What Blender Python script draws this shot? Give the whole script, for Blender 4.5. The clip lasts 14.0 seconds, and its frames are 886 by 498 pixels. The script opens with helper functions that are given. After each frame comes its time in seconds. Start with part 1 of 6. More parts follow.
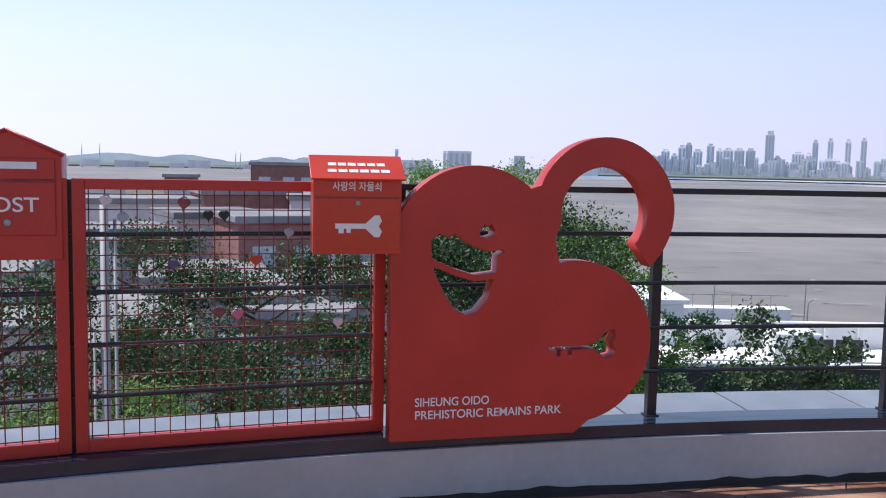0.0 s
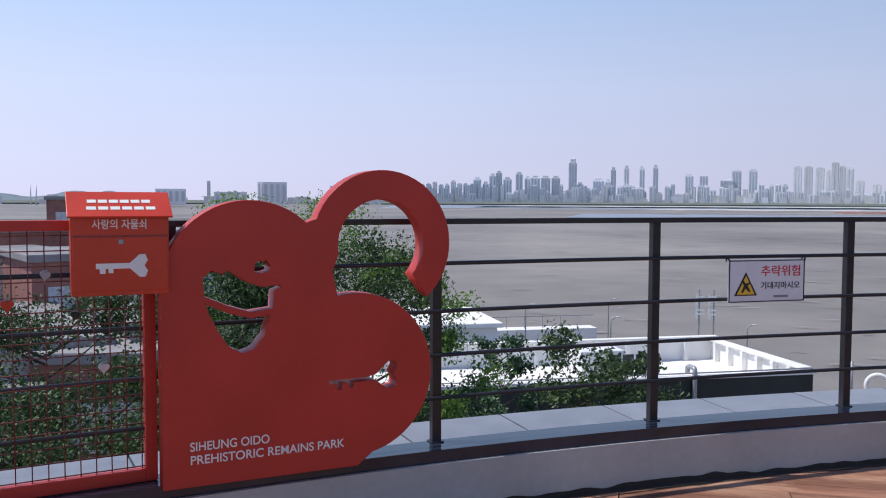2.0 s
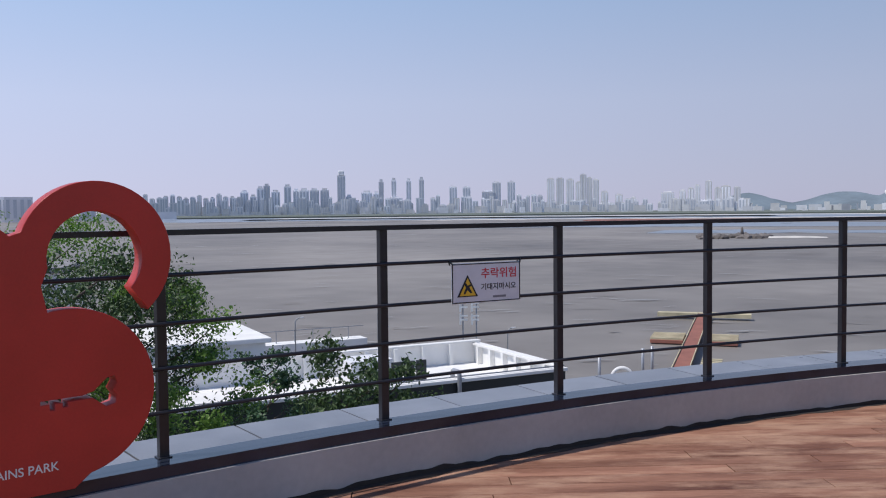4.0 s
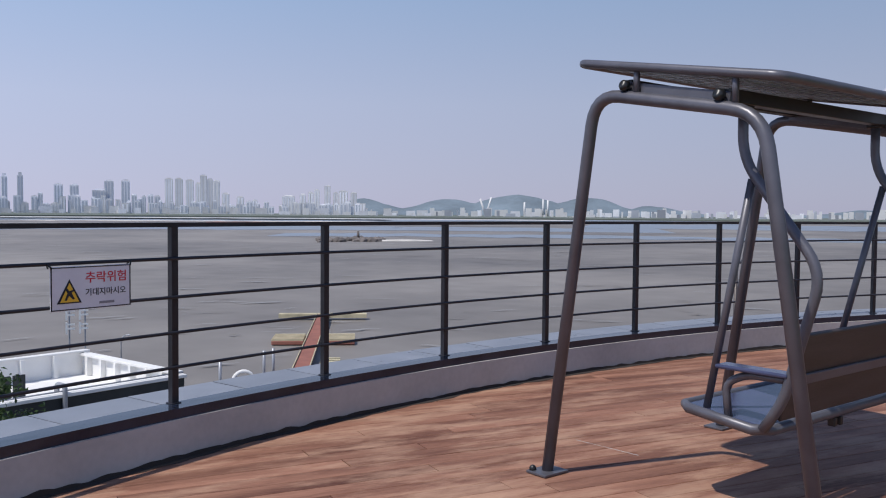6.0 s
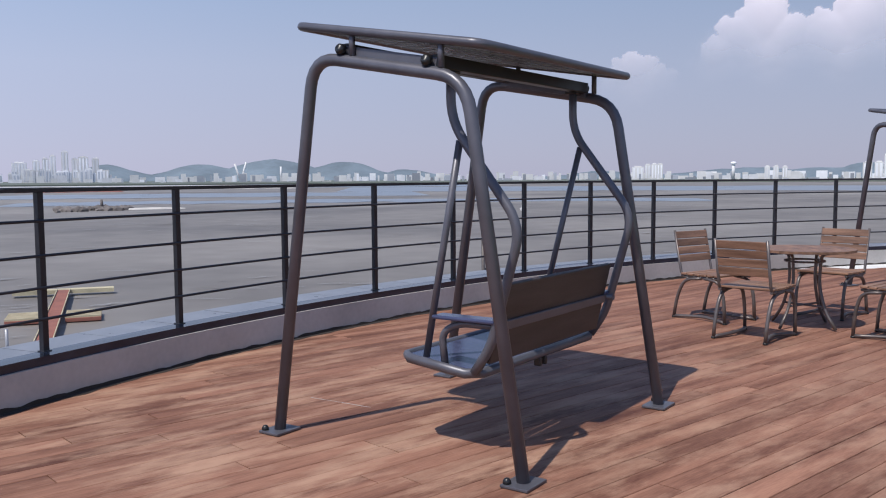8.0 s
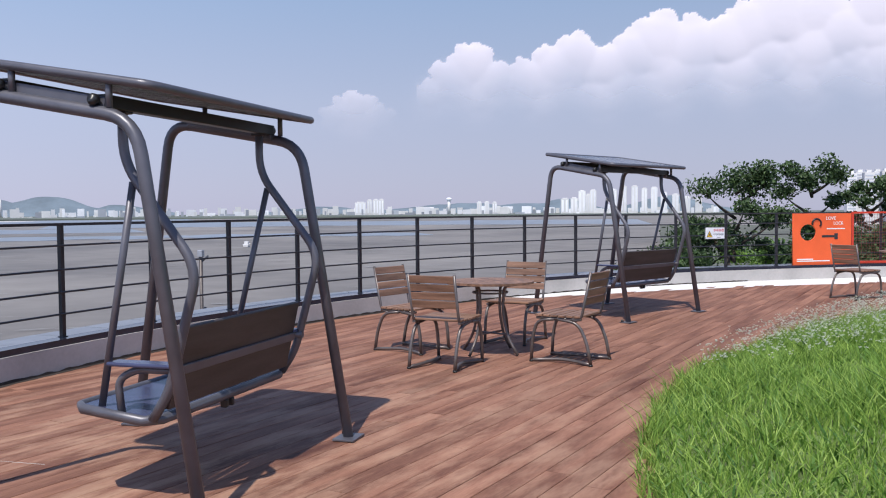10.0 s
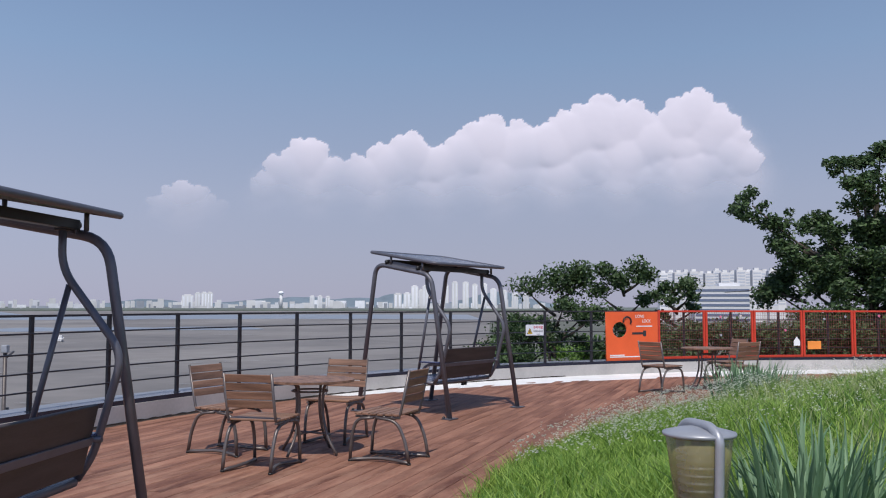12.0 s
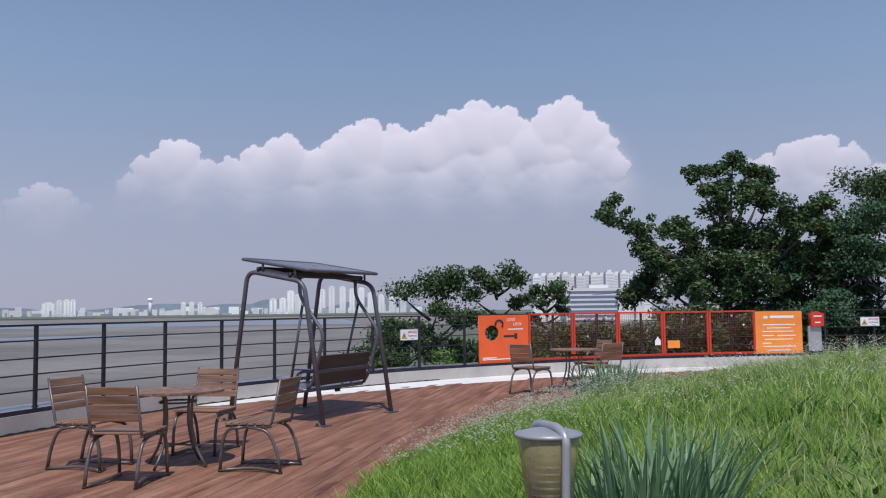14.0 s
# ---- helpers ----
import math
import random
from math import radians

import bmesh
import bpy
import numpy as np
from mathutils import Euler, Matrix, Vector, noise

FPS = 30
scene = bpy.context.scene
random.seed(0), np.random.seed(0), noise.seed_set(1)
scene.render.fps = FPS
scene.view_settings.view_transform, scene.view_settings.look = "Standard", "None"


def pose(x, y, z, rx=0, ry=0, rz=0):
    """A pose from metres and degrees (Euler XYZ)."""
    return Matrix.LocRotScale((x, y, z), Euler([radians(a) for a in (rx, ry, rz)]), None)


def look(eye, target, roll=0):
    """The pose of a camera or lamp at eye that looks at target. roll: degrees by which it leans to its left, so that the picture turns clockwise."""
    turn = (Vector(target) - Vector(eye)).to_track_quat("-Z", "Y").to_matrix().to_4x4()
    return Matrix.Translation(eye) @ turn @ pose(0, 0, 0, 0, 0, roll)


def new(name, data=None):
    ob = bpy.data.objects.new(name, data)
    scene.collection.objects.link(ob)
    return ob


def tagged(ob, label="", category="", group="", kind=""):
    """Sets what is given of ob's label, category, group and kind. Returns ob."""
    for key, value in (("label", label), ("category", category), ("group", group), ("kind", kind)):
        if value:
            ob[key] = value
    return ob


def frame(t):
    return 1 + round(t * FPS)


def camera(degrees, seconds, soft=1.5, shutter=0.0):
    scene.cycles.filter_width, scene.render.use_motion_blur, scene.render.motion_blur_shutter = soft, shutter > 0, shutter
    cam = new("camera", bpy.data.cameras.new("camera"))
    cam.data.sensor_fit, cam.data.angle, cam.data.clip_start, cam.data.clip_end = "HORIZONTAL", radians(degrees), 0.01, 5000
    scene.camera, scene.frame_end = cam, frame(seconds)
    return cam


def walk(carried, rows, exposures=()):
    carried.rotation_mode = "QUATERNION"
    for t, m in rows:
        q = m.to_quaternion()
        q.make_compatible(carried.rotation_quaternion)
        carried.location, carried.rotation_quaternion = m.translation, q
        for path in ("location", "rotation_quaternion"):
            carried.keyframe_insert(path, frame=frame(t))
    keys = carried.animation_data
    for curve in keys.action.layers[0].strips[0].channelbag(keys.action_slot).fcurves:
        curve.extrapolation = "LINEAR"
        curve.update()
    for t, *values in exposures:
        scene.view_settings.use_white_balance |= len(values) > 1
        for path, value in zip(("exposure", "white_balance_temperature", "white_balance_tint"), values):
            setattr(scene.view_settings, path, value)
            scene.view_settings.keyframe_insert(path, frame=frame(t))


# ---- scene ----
cam = camera(53.36, 14.0, soft=1.1)
PATH = [
    (0.0, pose(-0.182, 0.390, 1.415, 84.661, -1.154, -0.288)),
    (0.5, pose(-0.156, 0.355, 1.416, 85.198, -0.709, -1.450)),
    (1.0, pose(-0.106, 0.363, 1.422, 85.751, -0.558, -5.194)),
    (1.5, pose(-0.063, 0.376, 1.428, 86.108, -0.305, -8.746)),
    (2.0, pose(-0.011, 0.375, 1.431, 86.731, -0.210, -12.130)),
    (4.5, pose(0.167, 0.190, 1.414, 87.811, 0.115, -34.086)),
    (5.0, pose(0.178, 0.216, 1.418, 87.859, -0.708, -42.896)),
    (5.5, pose(0.187, 0.234, 1.414, 87.542, -0.770, -49.120)),
    (6.0, pose(0.199, 0.245, 1.408, 87.636, -0.461, -51.231)),
    (6.5, pose(0.181, 0.240, 1.399, 86.334, -0.530, -54.783)),
    (7.0, pose(0.220, 0.183, 1.395, 85.490, -0.160, -59.764)),
    (9.5, pose(0.217, -0.122, 1.402, 86.772, 0.417, -78.546)),
    (10.0, pose(0.173, -0.186, 1.424, 87.518, 0.430, -84.641)),
    (10.5, pose(0.137, -0.236, 1.427, 89.131, 0.542, -88.218)),
    (11.0, pose(0.143, -0.271, 1.423, 90.227, 1.057, -90.459)),
    (11.5, pose(0.133, -0.289, 1.436, 91.914, 0.016, -92.490)),
    (12.0, pose(0.096, -0.304, 1.455, 93.626, -0.099, -95.426)),
    (12.5, pose(0.064, -0.304, 1.468, 94.401, -0.162, -97.852)),
    (13.0, pose(0.024, -0.317, 1.481, 94.453, 0.387, -100.313)),
    (13.5, pose(-0.001, -0.331, 1.473, 94.315, 0.551, -102.199)),
    (14.0, pose(-0.020, -0.341, 1.478, 93.855, 0.680, -103.369)),
]
walk(cam, PATH, exposures=[(0.0, 0.48), (2.0, 0.19), (4.5, 0.0), (7.0, 0.0), (9.5, 0.30), (10.0, 0.30), (11.0, 0.10), (12.0, -0.02), (14.0, -0.08)])

# ---- world and sun ----
SUN_EL, SUN_AZ = radians(60.0), math.atan2(-0.968, 0.253)
world = bpy.data.worlds.new("sky")
scene.world = world
world.use_nodes = True
wn = world.node_tree.nodes
sky = wn.new("ShaderNodeTexSky")
sky.sky_type, sky.sun_disc = "NISHITA", False
sky.sun_elevation, sky.sun_rotation = SUN_EL, SUN_AZ
sky.altitude, sky.air_density, sky.dust_density, sky.ozone_density = 20.0, 1.0, 0.6, 2.0
wl = world.node_tree.links
tcw = wn.new("ShaderNodeTexCoord")
sepw = wn.new("ShaderNodeSeparateXYZ")
wl.new(tcw.outputs["Generated"], sepw.inputs[0])
# summer haze: pale lavender at the horizon, bluer above, brighter towards the sun
haze = wn.new("ShaderNodeValToRGB")
while len(haze.color_ramp.elements) < 5:
    haze.color_ramp.elements.new(0.5)
for e, (p, c) in zip(haze.color_ramp.elements, ((0.0, (0.60, 0.61, 0.83)), (0.12, (0.56, 0.63, 0.87)), (0.27, (0.375, 0.545, 0.85)), (0.5, (0.17, 0.28, 0.58)), (1.0, (0.08, 0.14, 0.34)))):
    e.position, e.color = p, (*c, 1)
wl.new(sepw.outputs["Z"], haze.inputs[0])
dotw = wn.new("ShaderNodeVectorMath")
dotw.operation = "DOT_PRODUCT"
dotw.inputs[1].default_value = (math.sin(SUN_AZ), math.cos(SUN_AZ), 0)
wl.new(tcw.outputs["Generated"], dotw.inputs[0])
gain = wn.new("ShaderNodeMath")
gain.operation = "MULTIPLY_ADD"
gain.inputs[1].default_value, gain.inputs[2].default_value = 0.33, 1.0
wl.new(dotw.outputs["Value"], gain.inputs[0])
hz_ = wn.new("ShaderNodeVectorMath")
hz_.operation = "SCALE"
wl.new(haze.outputs[0], hz_.inputs[0])
wl.new(gain.outputs[0], hz_.inputs["Scale"])
ns_ = wn.new("ShaderNodeVectorMath")
ns_.operation = "SCALE"
ns_.inputs["Scale"].default_value = 0.06
wl.new(sky.outputs[0], ns_.inputs[0])
mixw = wn.new("ShaderNodeMix")
mixw.data_type = "RGBA"
mixw.inputs["Factor"].default_value = 0.85
wl.new(ns_.outputs[0], mixw.inputs["A"])
wl.new(hz_.outputs[0], mixw.inputs["B"])
wl.new(mixw.outputs["Result"], wn["Background"].inputs["Color"])
wn["Background"].inputs["Strength"].default_value = 1.0
sun_data = bpy.data.lights.new("sun", "SUN")
sun_data.energy, sun_data.angle, sun_data.color = 3.5, radians(0.6), (1.0, 0.955, 0.89)
sun = new("sun", sun_data)
sun_dir = Vector((math.sin(SUN_AZ) * math.cos(SUN_EL), math.cos(SUN_AZ) * math.cos(SUN_EL), math.sin(SUN_EL)))
sun.matrix_world = look(sun_dir * 60, (0, 0, 0))

# ---- materials ----
def material(name, base, rough=0.6, metal=0.0, var=0.12, scale=6.0, fine=60.0, bump=0.15, hue=None, rand=0.0, coat=0.0, stretch=(1, 1, 1), dist=0.004, worn=None):
    """Principled surface with a coarse and a fine variation, bump, and a shift per object."""
    m = bpy.data.materials.new(name)
    m.use_nodes = True
    nt = m.node_tree
    n, l = nt.nodes, nt.links
    b = n["Principled BSDF"]
    tc = n.new("ShaderNodeTexCoord")
    mp = n.new("ShaderNodeMapping")
    mp.inputs["Scale"].default_value = stretch
    info = n.new("ShaderNodeObjectInfo")
    add = n.new("ShaderNodeVectorMath")
    add.operation = "ADD"
    mul = n.new("ShaderNodeMath")
    mul.operation = "MULTIPLY"
    mul.inputs[1].default_value = 37.0
    l.new(info.outputs["Random"], mul.inputs[0])
    l.new(tc.outputs["Object"], add.inputs[0])
    l.new(mul.outputs[0], add.inputs[1])
    l.new(add.outputs[0], mp.inputs["Vector"])
    n1, n2 = n.new("ShaderNodeTexNoise"), n.new("ShaderNodeTexNoise")
    n1.inputs["Scale"].default_value, n2.inputs["Scale"].default_value = scale, fine
    n1.inputs["Detail"].default_value, n2.inputs["Detail"].default_value = 4, 3
    l.new(mp.outputs[0], n1.inputs["Vector"])
    l.new(mp.outputs[0], n2.inputs["Vector"])
    mixn = n.new("ShaderNodeMath")
    mixn.operation = "MULTIPLY_ADD"
    mixn.inputs[1].default_value = 0.35
    l.new(n2.outputs["Fac"], mixn.inputs[0])
    l.new(n1.outputs["Fac"], mixn.inputs[2])
    ramp = n.new("ShaderNodeValToRGB")
    lo = [c * (1 - var * 1.6) for c in base]
    hi = [min(1, c * (1 + var * 1.6)) for c in (hue or base)]
    ramp.color_ramp.elements[0].position, ramp.color_ramp.elements[1].position = 0.42, 0.92
    ramp.color_ramp.elements[0].color, ramp.color_ramp.elements[1].color = (*lo, 1), (*hi, 1)
    l.new(mixn.outputs[0], ramp.inputs[0])
    out = ramp.outputs[0]
    if worn:
        # bleached patches that run across several pieces
        gp = n.new("ShaderNodeNewGeometry")
        wp = n.new("ShaderNodeMapping")
        wp.vector_type = "TEXTURE"
        wp.inputs["Rotation"].default_value, wp.inputs["Scale"].default_value = (0, 0, radians(-25)), (1.3, 0.42, 1)
        wz = n.new("ShaderNodeTexNoise")
        wz.inputs["Scale"].default_value, wz.inputs["Detail"].default_value, wz.inputs["Roughness"].default_value = 1.5, 8, 0.70
        wr = n.new("ShaderNodeMapRange")
        wr.inputs["From Min"].default_value, wr.inputs["From Max"].default_value, wr.inputs["To Max"].default_value = 0.47, 0.63, 0.88
        wm = n.new("ShaderNodeMix")
        wm.data_type = "RGBA"
        l.new(gp.outputs["Position"], wp.inputs["Vector"])
        l.new(wp.outputs[0], wz.inputs["Vector"])
        l.new(wz.outputs["Fac"], wr.inputs["Value"])
        # boards weather most by the near railing; the fade paints dimmer exposure farther off
        far_ = n.new("ShaderNodeVectorMath")
        far_.operation = "DISTANCE"
        far_.inputs[1].default_value = (3.2, 3.2, 0.0)
        fr_ = n.new("ShaderNodeMapRange")
        fr_.inputs["From Min"].default_value, fr_.inputs["From Max"].default_value = 2.0, 7.5
        fr_.inputs["To Min"].default_value, fr_.inputs["To Max"].default_value = 1.0, 0.08
        wx_ = n.new("ShaderNodeMath")
        wx_.operation = "MULTIPLY"
        l.new(gp.outputs["Position"], far_.inputs[0])
        l.new(far_.outputs["Value"], fr_.inputs["Value"])
        l.new(wr.outputs[0], wx_.inputs[0])
        l.new(fr_.outputs[0], wx_.inputs[1])
        l.new(wx_.outputs[0], wm.inputs["Factor"])
        l.new(out, wm.inputs["A"])
        wm.inputs["B"].default_value = (*worn, 1)
        out = wm.outputs["Result"]
    if rand:
        hs = n.new("ShaderNodeHueSaturation")
        rr = n.new("ShaderNodeMapRange")
        rr.inputs["To Min"].default_value, rr.inputs["To Max"].default_value = 1 - rand, 1 + rand
        l.new(info.outputs["Random"], rr.inputs["Value"])
        l.new(rr.outputs[0], hs.inputs["Value"])
        l.new(out, hs.inputs["Color"])
        out = hs.outputs[0]
    l.new(out, b.inputs["Base Color"])
    rg = n.new("ShaderNodeMapRange")
    rg.inputs["To Min"].default_value, rg.inputs["To Max"].default_value = max(0.02, rough - 0.08), min(1, rough + 0.1)
    l.new(n1.outputs["Fac"], rg.inputs["Value"])
    l.new(rg.outputs[0], b.inputs["Roughness"])
    b.inputs["Metallic"].default_value = metal
    b.inputs["Coat Weight"].default_value = coat
    if bump:
        bp = n.new("ShaderNodeBump")
        bp.inputs["Strength"].default_value, bp.inputs["Distance"].default_value = bump, dist
        l.new(mixn.outputs[0], bp.inputs["Height"])
        l.new(bp.outputs[0], b.inputs["Normal"])
    return m


def leaf_material(name, dark, light, trans=0.25):
    """Leaves that vary from one to the next and let some light through."""
    m = bpy.data.materials.new(name)
    m.use_nodes = True
    n, l = m.node_tree.nodes, m.node_tree.links
    b = n["Principled BSDF"]
    geo = n.new("ShaderNodeNewGeometry")
    ramp = n.new("ShaderNodeValToRGB")
    ramp.color_ramp.elements[0].color, ramp.color_ramp.elements[1].color = (*dark, 1), (*light, 1)
    l.new(geo.outputs["Random Per Island"], ramp.inputs[0])
    l.new(ramp.outputs[0], b.inputs["Base Color"])
    b.inputs["Roughness"].default_value = 0.55
    tr = n.new("ShaderNodeBsdfTranslucent")
    l.new(ramp.outputs[0], tr.inputs["Color"])
    mix = n.new("ShaderNodeMixShader")
    mix.inputs[0].default_value = trans
    l.new(b.outputs[0], mix.inputs[1])
    l.new(tr.outputs[0], mix.inputs[2])
    l.new(mix.outputs[0], n["Material Output"].inputs["Surface"])
    return m


M_DECK = material("deck_wood", (0.180, 0.066, 0.040), 0.68, var=0.24, scale=2.2, fine=40, bump=0.3, hue=(0.28, 0.14, 0.092), rand=0.10, worn=(0.46, 0.275, 0.185), stretch=(0.35, 3.0, 1))
M_DECK.node_tree.nodes["Principled BSDF"].inputs["Specular IOR Level"].default_value = 0.28
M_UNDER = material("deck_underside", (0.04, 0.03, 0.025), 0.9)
M_CONC = material("painted_concrete", (0.46, 0.435, 0.415), 0.75, var=0.10, scale=1.6, fine=25, bump=0.2)
M_WHITE = material("white_painted_concrete", (0.80, 0.79, 0.77), 0.7, var=0.08, scale=2.0, fine=30, bump=0.3)
M_COPE = material("grey_granite", (0.20, 0.21, 0.24), 0.30, var=0.15, scale=5, fine=220, bump=0.1, rand=0.08)
# dark stone; the blue in its base colour stands for mirrored sky
M_TRIM = material("dark_polished_stone", (0.022, 0.028, 0.045), 0.10, var=0.2, scale=4, fine=120, bump=0.03)
M_STEEL = material("dark_painted_steel", (0.022, 0.021, 0.026), 0.32, var=0.2, bump=0.05)
M_RED = material("red_painted_steel", (0.48, 0.034, 0.023), 0.42, var=0.08, scale=3, fine=90, bump=0.04)
M_RED_BOX = material("red_orange_paint", (0.57, 0.048, 0.022), 0.33, var=0.07, scale=3, bump=0.03)
M_ORANGE = material("orange_red_board", (0.80, 0.12, 0.03), 0.4, var=0.06, scale=3, bump=0.03)
M_ORANGE2 = material("orange_board", (0.85, 0.27, 0.05), 0.4, var=0.06, scale=3, bump=0.03)
M_WIRE = material("rust_red_wire", (0.20, 0.05, 0.04), 0.5, var=0.25, scale=30, bump=0.1)
M_INK = material("white_lettering", (0.80, 0.80, 0.78), 0.5, var=0.03, bump=0.0)
M_GREYINK = material("grey_bars", (0.25, 0.25, 0.27), 0.6, var=0.03, bump=0.0)
M_REDINK = material("red_lettering", (0.60, 0.03, 0.05), 0.5, var=0.03, bump=0.0)
M_BLACKINK = material("black_lettering", (0.02, 0.02, 0.025), 0.5, var=0.03, bump=0.0)
M_YELLOW = material("yellow_triangle", (0.80, 0.50, 0.04), 0.5, var=0.05, bump=0.0)
M_SIGN = material("white_sign_plate", (0.74, 0.75, 0.78), 0.4, var=0.04, scale=8, bump=0.03)
M_BRONZE = material("bronze_grey_powder_coat", (0.128, 0.126, 0.146), 0.40, metal=0.35, var=0.10, scale=8, fine=300, bump=0.05)
# blue of the reflected sky is mixed into the seat's base colour
M_SEAT = material("dark_seat_sky_tint", (0.055, 0.062, 0.12), 0.20, var=0.15, scale=6, bump=0.05)
M_BACK = material("dark_brown_board", (0.055, 0.041, 0.037), 0.5, var=0.25, scale=5, bump=0.15, stretch=(0.5, 4, 4))
M_PANEL = material("solar_panel", (0.04, 0.05, 0.08), 0.2, var=0.1, scale=20, bump=0.0)
M_BLACK = material("black_plastic", (0.015, 0.015, 0.016), 0.35, var=0.1, bump=0.0)
M_SLAT = material("stained_wood_slat", (0.19, 0.098, 0.060), 0.5, var=0.28, scale=4, fine=70, bump=0.25, rand=0.16, stretch=(0.4, 5, 5), hue=(0.25, 0.14, 0.09))
M_CHAIR = material("brown_grey_steel", (0.15, 0.128, 0.122), 0.40, metal=0.5, var=0.12, bump=0.05)
M_LAMP = material("grey_cast_aluminium", (0.36, 0.37, 0.40), 0.4, metal=0.3, var=0.08, bump=0.05)
M_AMBER = material("amber_diffuser", (0.32, 0.28, 0.13), 0.25, var=0.12, scale=10, bump=0.02)
M_AMBER.node_tree.nodes["Principled BSDF"].inputs["Alpha"].default_value = 0.62
M_LOUVRE = material("dark_louvre", (0.10, 0.085, 0.08), 0.45, metal=0.3, bump=0.02)
M_SOIL = material("garden_soil", (0.10, 0.12, 0.04), 0.95, var=0.3, scale=5, bump=0.5, hue=(0.14, 0.20, 0.06))
M_GRASS = leaf_material("grass_blades", (0.115, 0.25, 0.03), (0.45, 0.61, 0.135), 0.4)
M_STRAW = leaf_material("dry_grass", (0.28, 0.36, 0.12), (0.58, 0.60, 0.32), 0.35)
M_IRIS = leaf_material("iris_leaves", (0.06, 0.14, 0.065), (0.17, 0.29, 0.15), 0.2)
M_BLOOM = leaf_material("small_white_flowers", (0.75, 0.75, 0.62), (0.85, 0.85, 0.78), 0.1)
M_LEAF = leaf_material("tree_leaves", (0.022, 0.048, 0.014), (0.10, 0.165, 0.055), 0.2)
M_LEAF_L = leaf_material("light_leaves", (0.07, 0.17, 0.025), (0.25, 0.40, 0.085), 0.32)
M_PINE = leaf_material("pine_needles", (0.02, 0.06, 0.03), (0.07, 0.15, 0.06), 0.1)
M_BARK = material("bark", (0.09, 0.07, 0.055), 0.9, var=0.3, scale=12, bump=0.6)
M_MUD = material("tidal_mud", (0.198, 0.175, 0.154), 0.58, var=0.22, scale=0.011, fine=0.12, bump=0.05, hue=(0.225, 0.204, 0.184), stretch=(1.0, 1.0, 1), dist=0.3)
M_WATER = material("shallow_water", (0.20, 0.23, 0.27), 0.3, var=0.10, scale=0.01, fine=0.1, bump=0.03, dist=0.2)
M_LAND = material("low_green_land", (0.125, 0.145, 0.12), 0.9, var=0.2, scale=0.006, fine=0.05, bump=0.0)
# blue-grey rather than green: haze painted into the hills' base colour
M_HILL = material("haze_tinted_wooded_hills", (0.17, 0.215, 0.25), 0.95, var=0.15, scale=0.006, fine=0.05, bump=0.0)
# distant haze is put into this pale base colour
M_TOWER = material("haze_paled_tower", (0.78, 0.78, 0.80), 0.5, var=0.10, scale=0.01, fine=0.06, bump=0.0, rand=0.22)
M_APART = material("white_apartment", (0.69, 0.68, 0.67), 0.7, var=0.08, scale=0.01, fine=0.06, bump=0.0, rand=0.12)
# window colour lifted too, so far bands pale with the haze
M_GLASS = material("window_band", (0.52, 0.55, 0.60), 0.25, var=0.1, bump=0.0)
M_BAND = material("dark_window_band", (0.15, 0.18, 0.26), 0.25, var=0.15, bump=0.0)
M_HOUSE = material("house_render", (0.62, 0.58, 0.57), 0.8, var=0.1, scale=0.8, bump=0.1, rand=0.15)
M_ROOF = material("grey_flat_roof", (0.24, 0.23, 0.24), 0.85, var=0.15, scale=0.6, bump=0.1, rand=0.2)
M_BRICK = material("reddish_house", (0.30, 0.14, 0.12), 0.8, var=0.15, scale=1.5, bump=0.1, rand=0.1)
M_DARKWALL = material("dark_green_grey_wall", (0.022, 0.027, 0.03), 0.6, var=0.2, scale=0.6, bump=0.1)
M_YARD = material("bright_concrete_roof", (0.80, 0.79, 0.77), 0.8, var=0.06, scale=0.5, bump=0.1)
M_PIER = material("red_brown_pier", (0.28, 0.11, 0.08), 0.8, var=0.15, scale=0.6, bump=0.1)
M_PONT = material("yellowed_pontoon", (0.50, 0.44, 0.29), 0.8, var=0.2, scale=0.5, bump=0.1)
M_GROUND = material("town_ground", (0.12, 0.125, 0.10), 0.95, var=0.3, scale=0.15, fine=2.0, bump=0.2)
M_ROCK = material("rocky_islet", (0.16, 0.14, 0.13), 0.95, var=0.3, scale=0.08, fine=0.6, bump=0.4, dist=0.4)
M_SAND = material("pale_sand", (0.60, 0.57, 0.53), 0.9, var=0.1, scale=0.1, bump=0.1)

# ---- mesh helpers ----
def mesh_object(name, bm, mat, parent=None, label="", smooth=False):
    me = bpy.data.meshes.new(name)
    bm.to_mesh(me)
    bm.free()
    if smooth:
        me.polygons.foreach_set("use_smooth", [True] * len(me.polygons))
    me.materials.append(mat)
    ob = new(name, me)
    if parent:
        ob.parent = parent
    if label:
        ob["label"] = label
    return ob


part = mesh_object


def raw(name, verts, faces, mat, parent=None, smooth=False):
    me = bpy.data.meshes.new(name)
    me.from_pydata(verts, [], faces)
    if smooth:
        me.polygons.foreach_set("use_smooth", [True] * len(me.polygons))
    me.materials.append(mat)
    ob = new(name, me)
    if parent:
        ob.parent = parent
    return ob


def box(bm, lo, hi, m=None, bevel=0.0):
    """A box between two corners, edges rounded by bevel."""
    c = [(a + b) / 2 for a, b in zip(lo, hi)]
    s = [abs(b - a) for a, b in zip(lo, hi)]
    mm = Matrix.Translation(c) @ Matrix.Diagonal((*s, 1))
    if m is not None:
        mm = m @ mm
    r = bmesh.ops.create_cube(bm, size=1, matrix=mm)
    if bevel:
        es = list({e for v in r["verts"] for e in v.link_edges})
        bmesh.ops.bevel(bm, geom=es, offset=bevel, segments=2, affect="EDGES", profile=0.5)


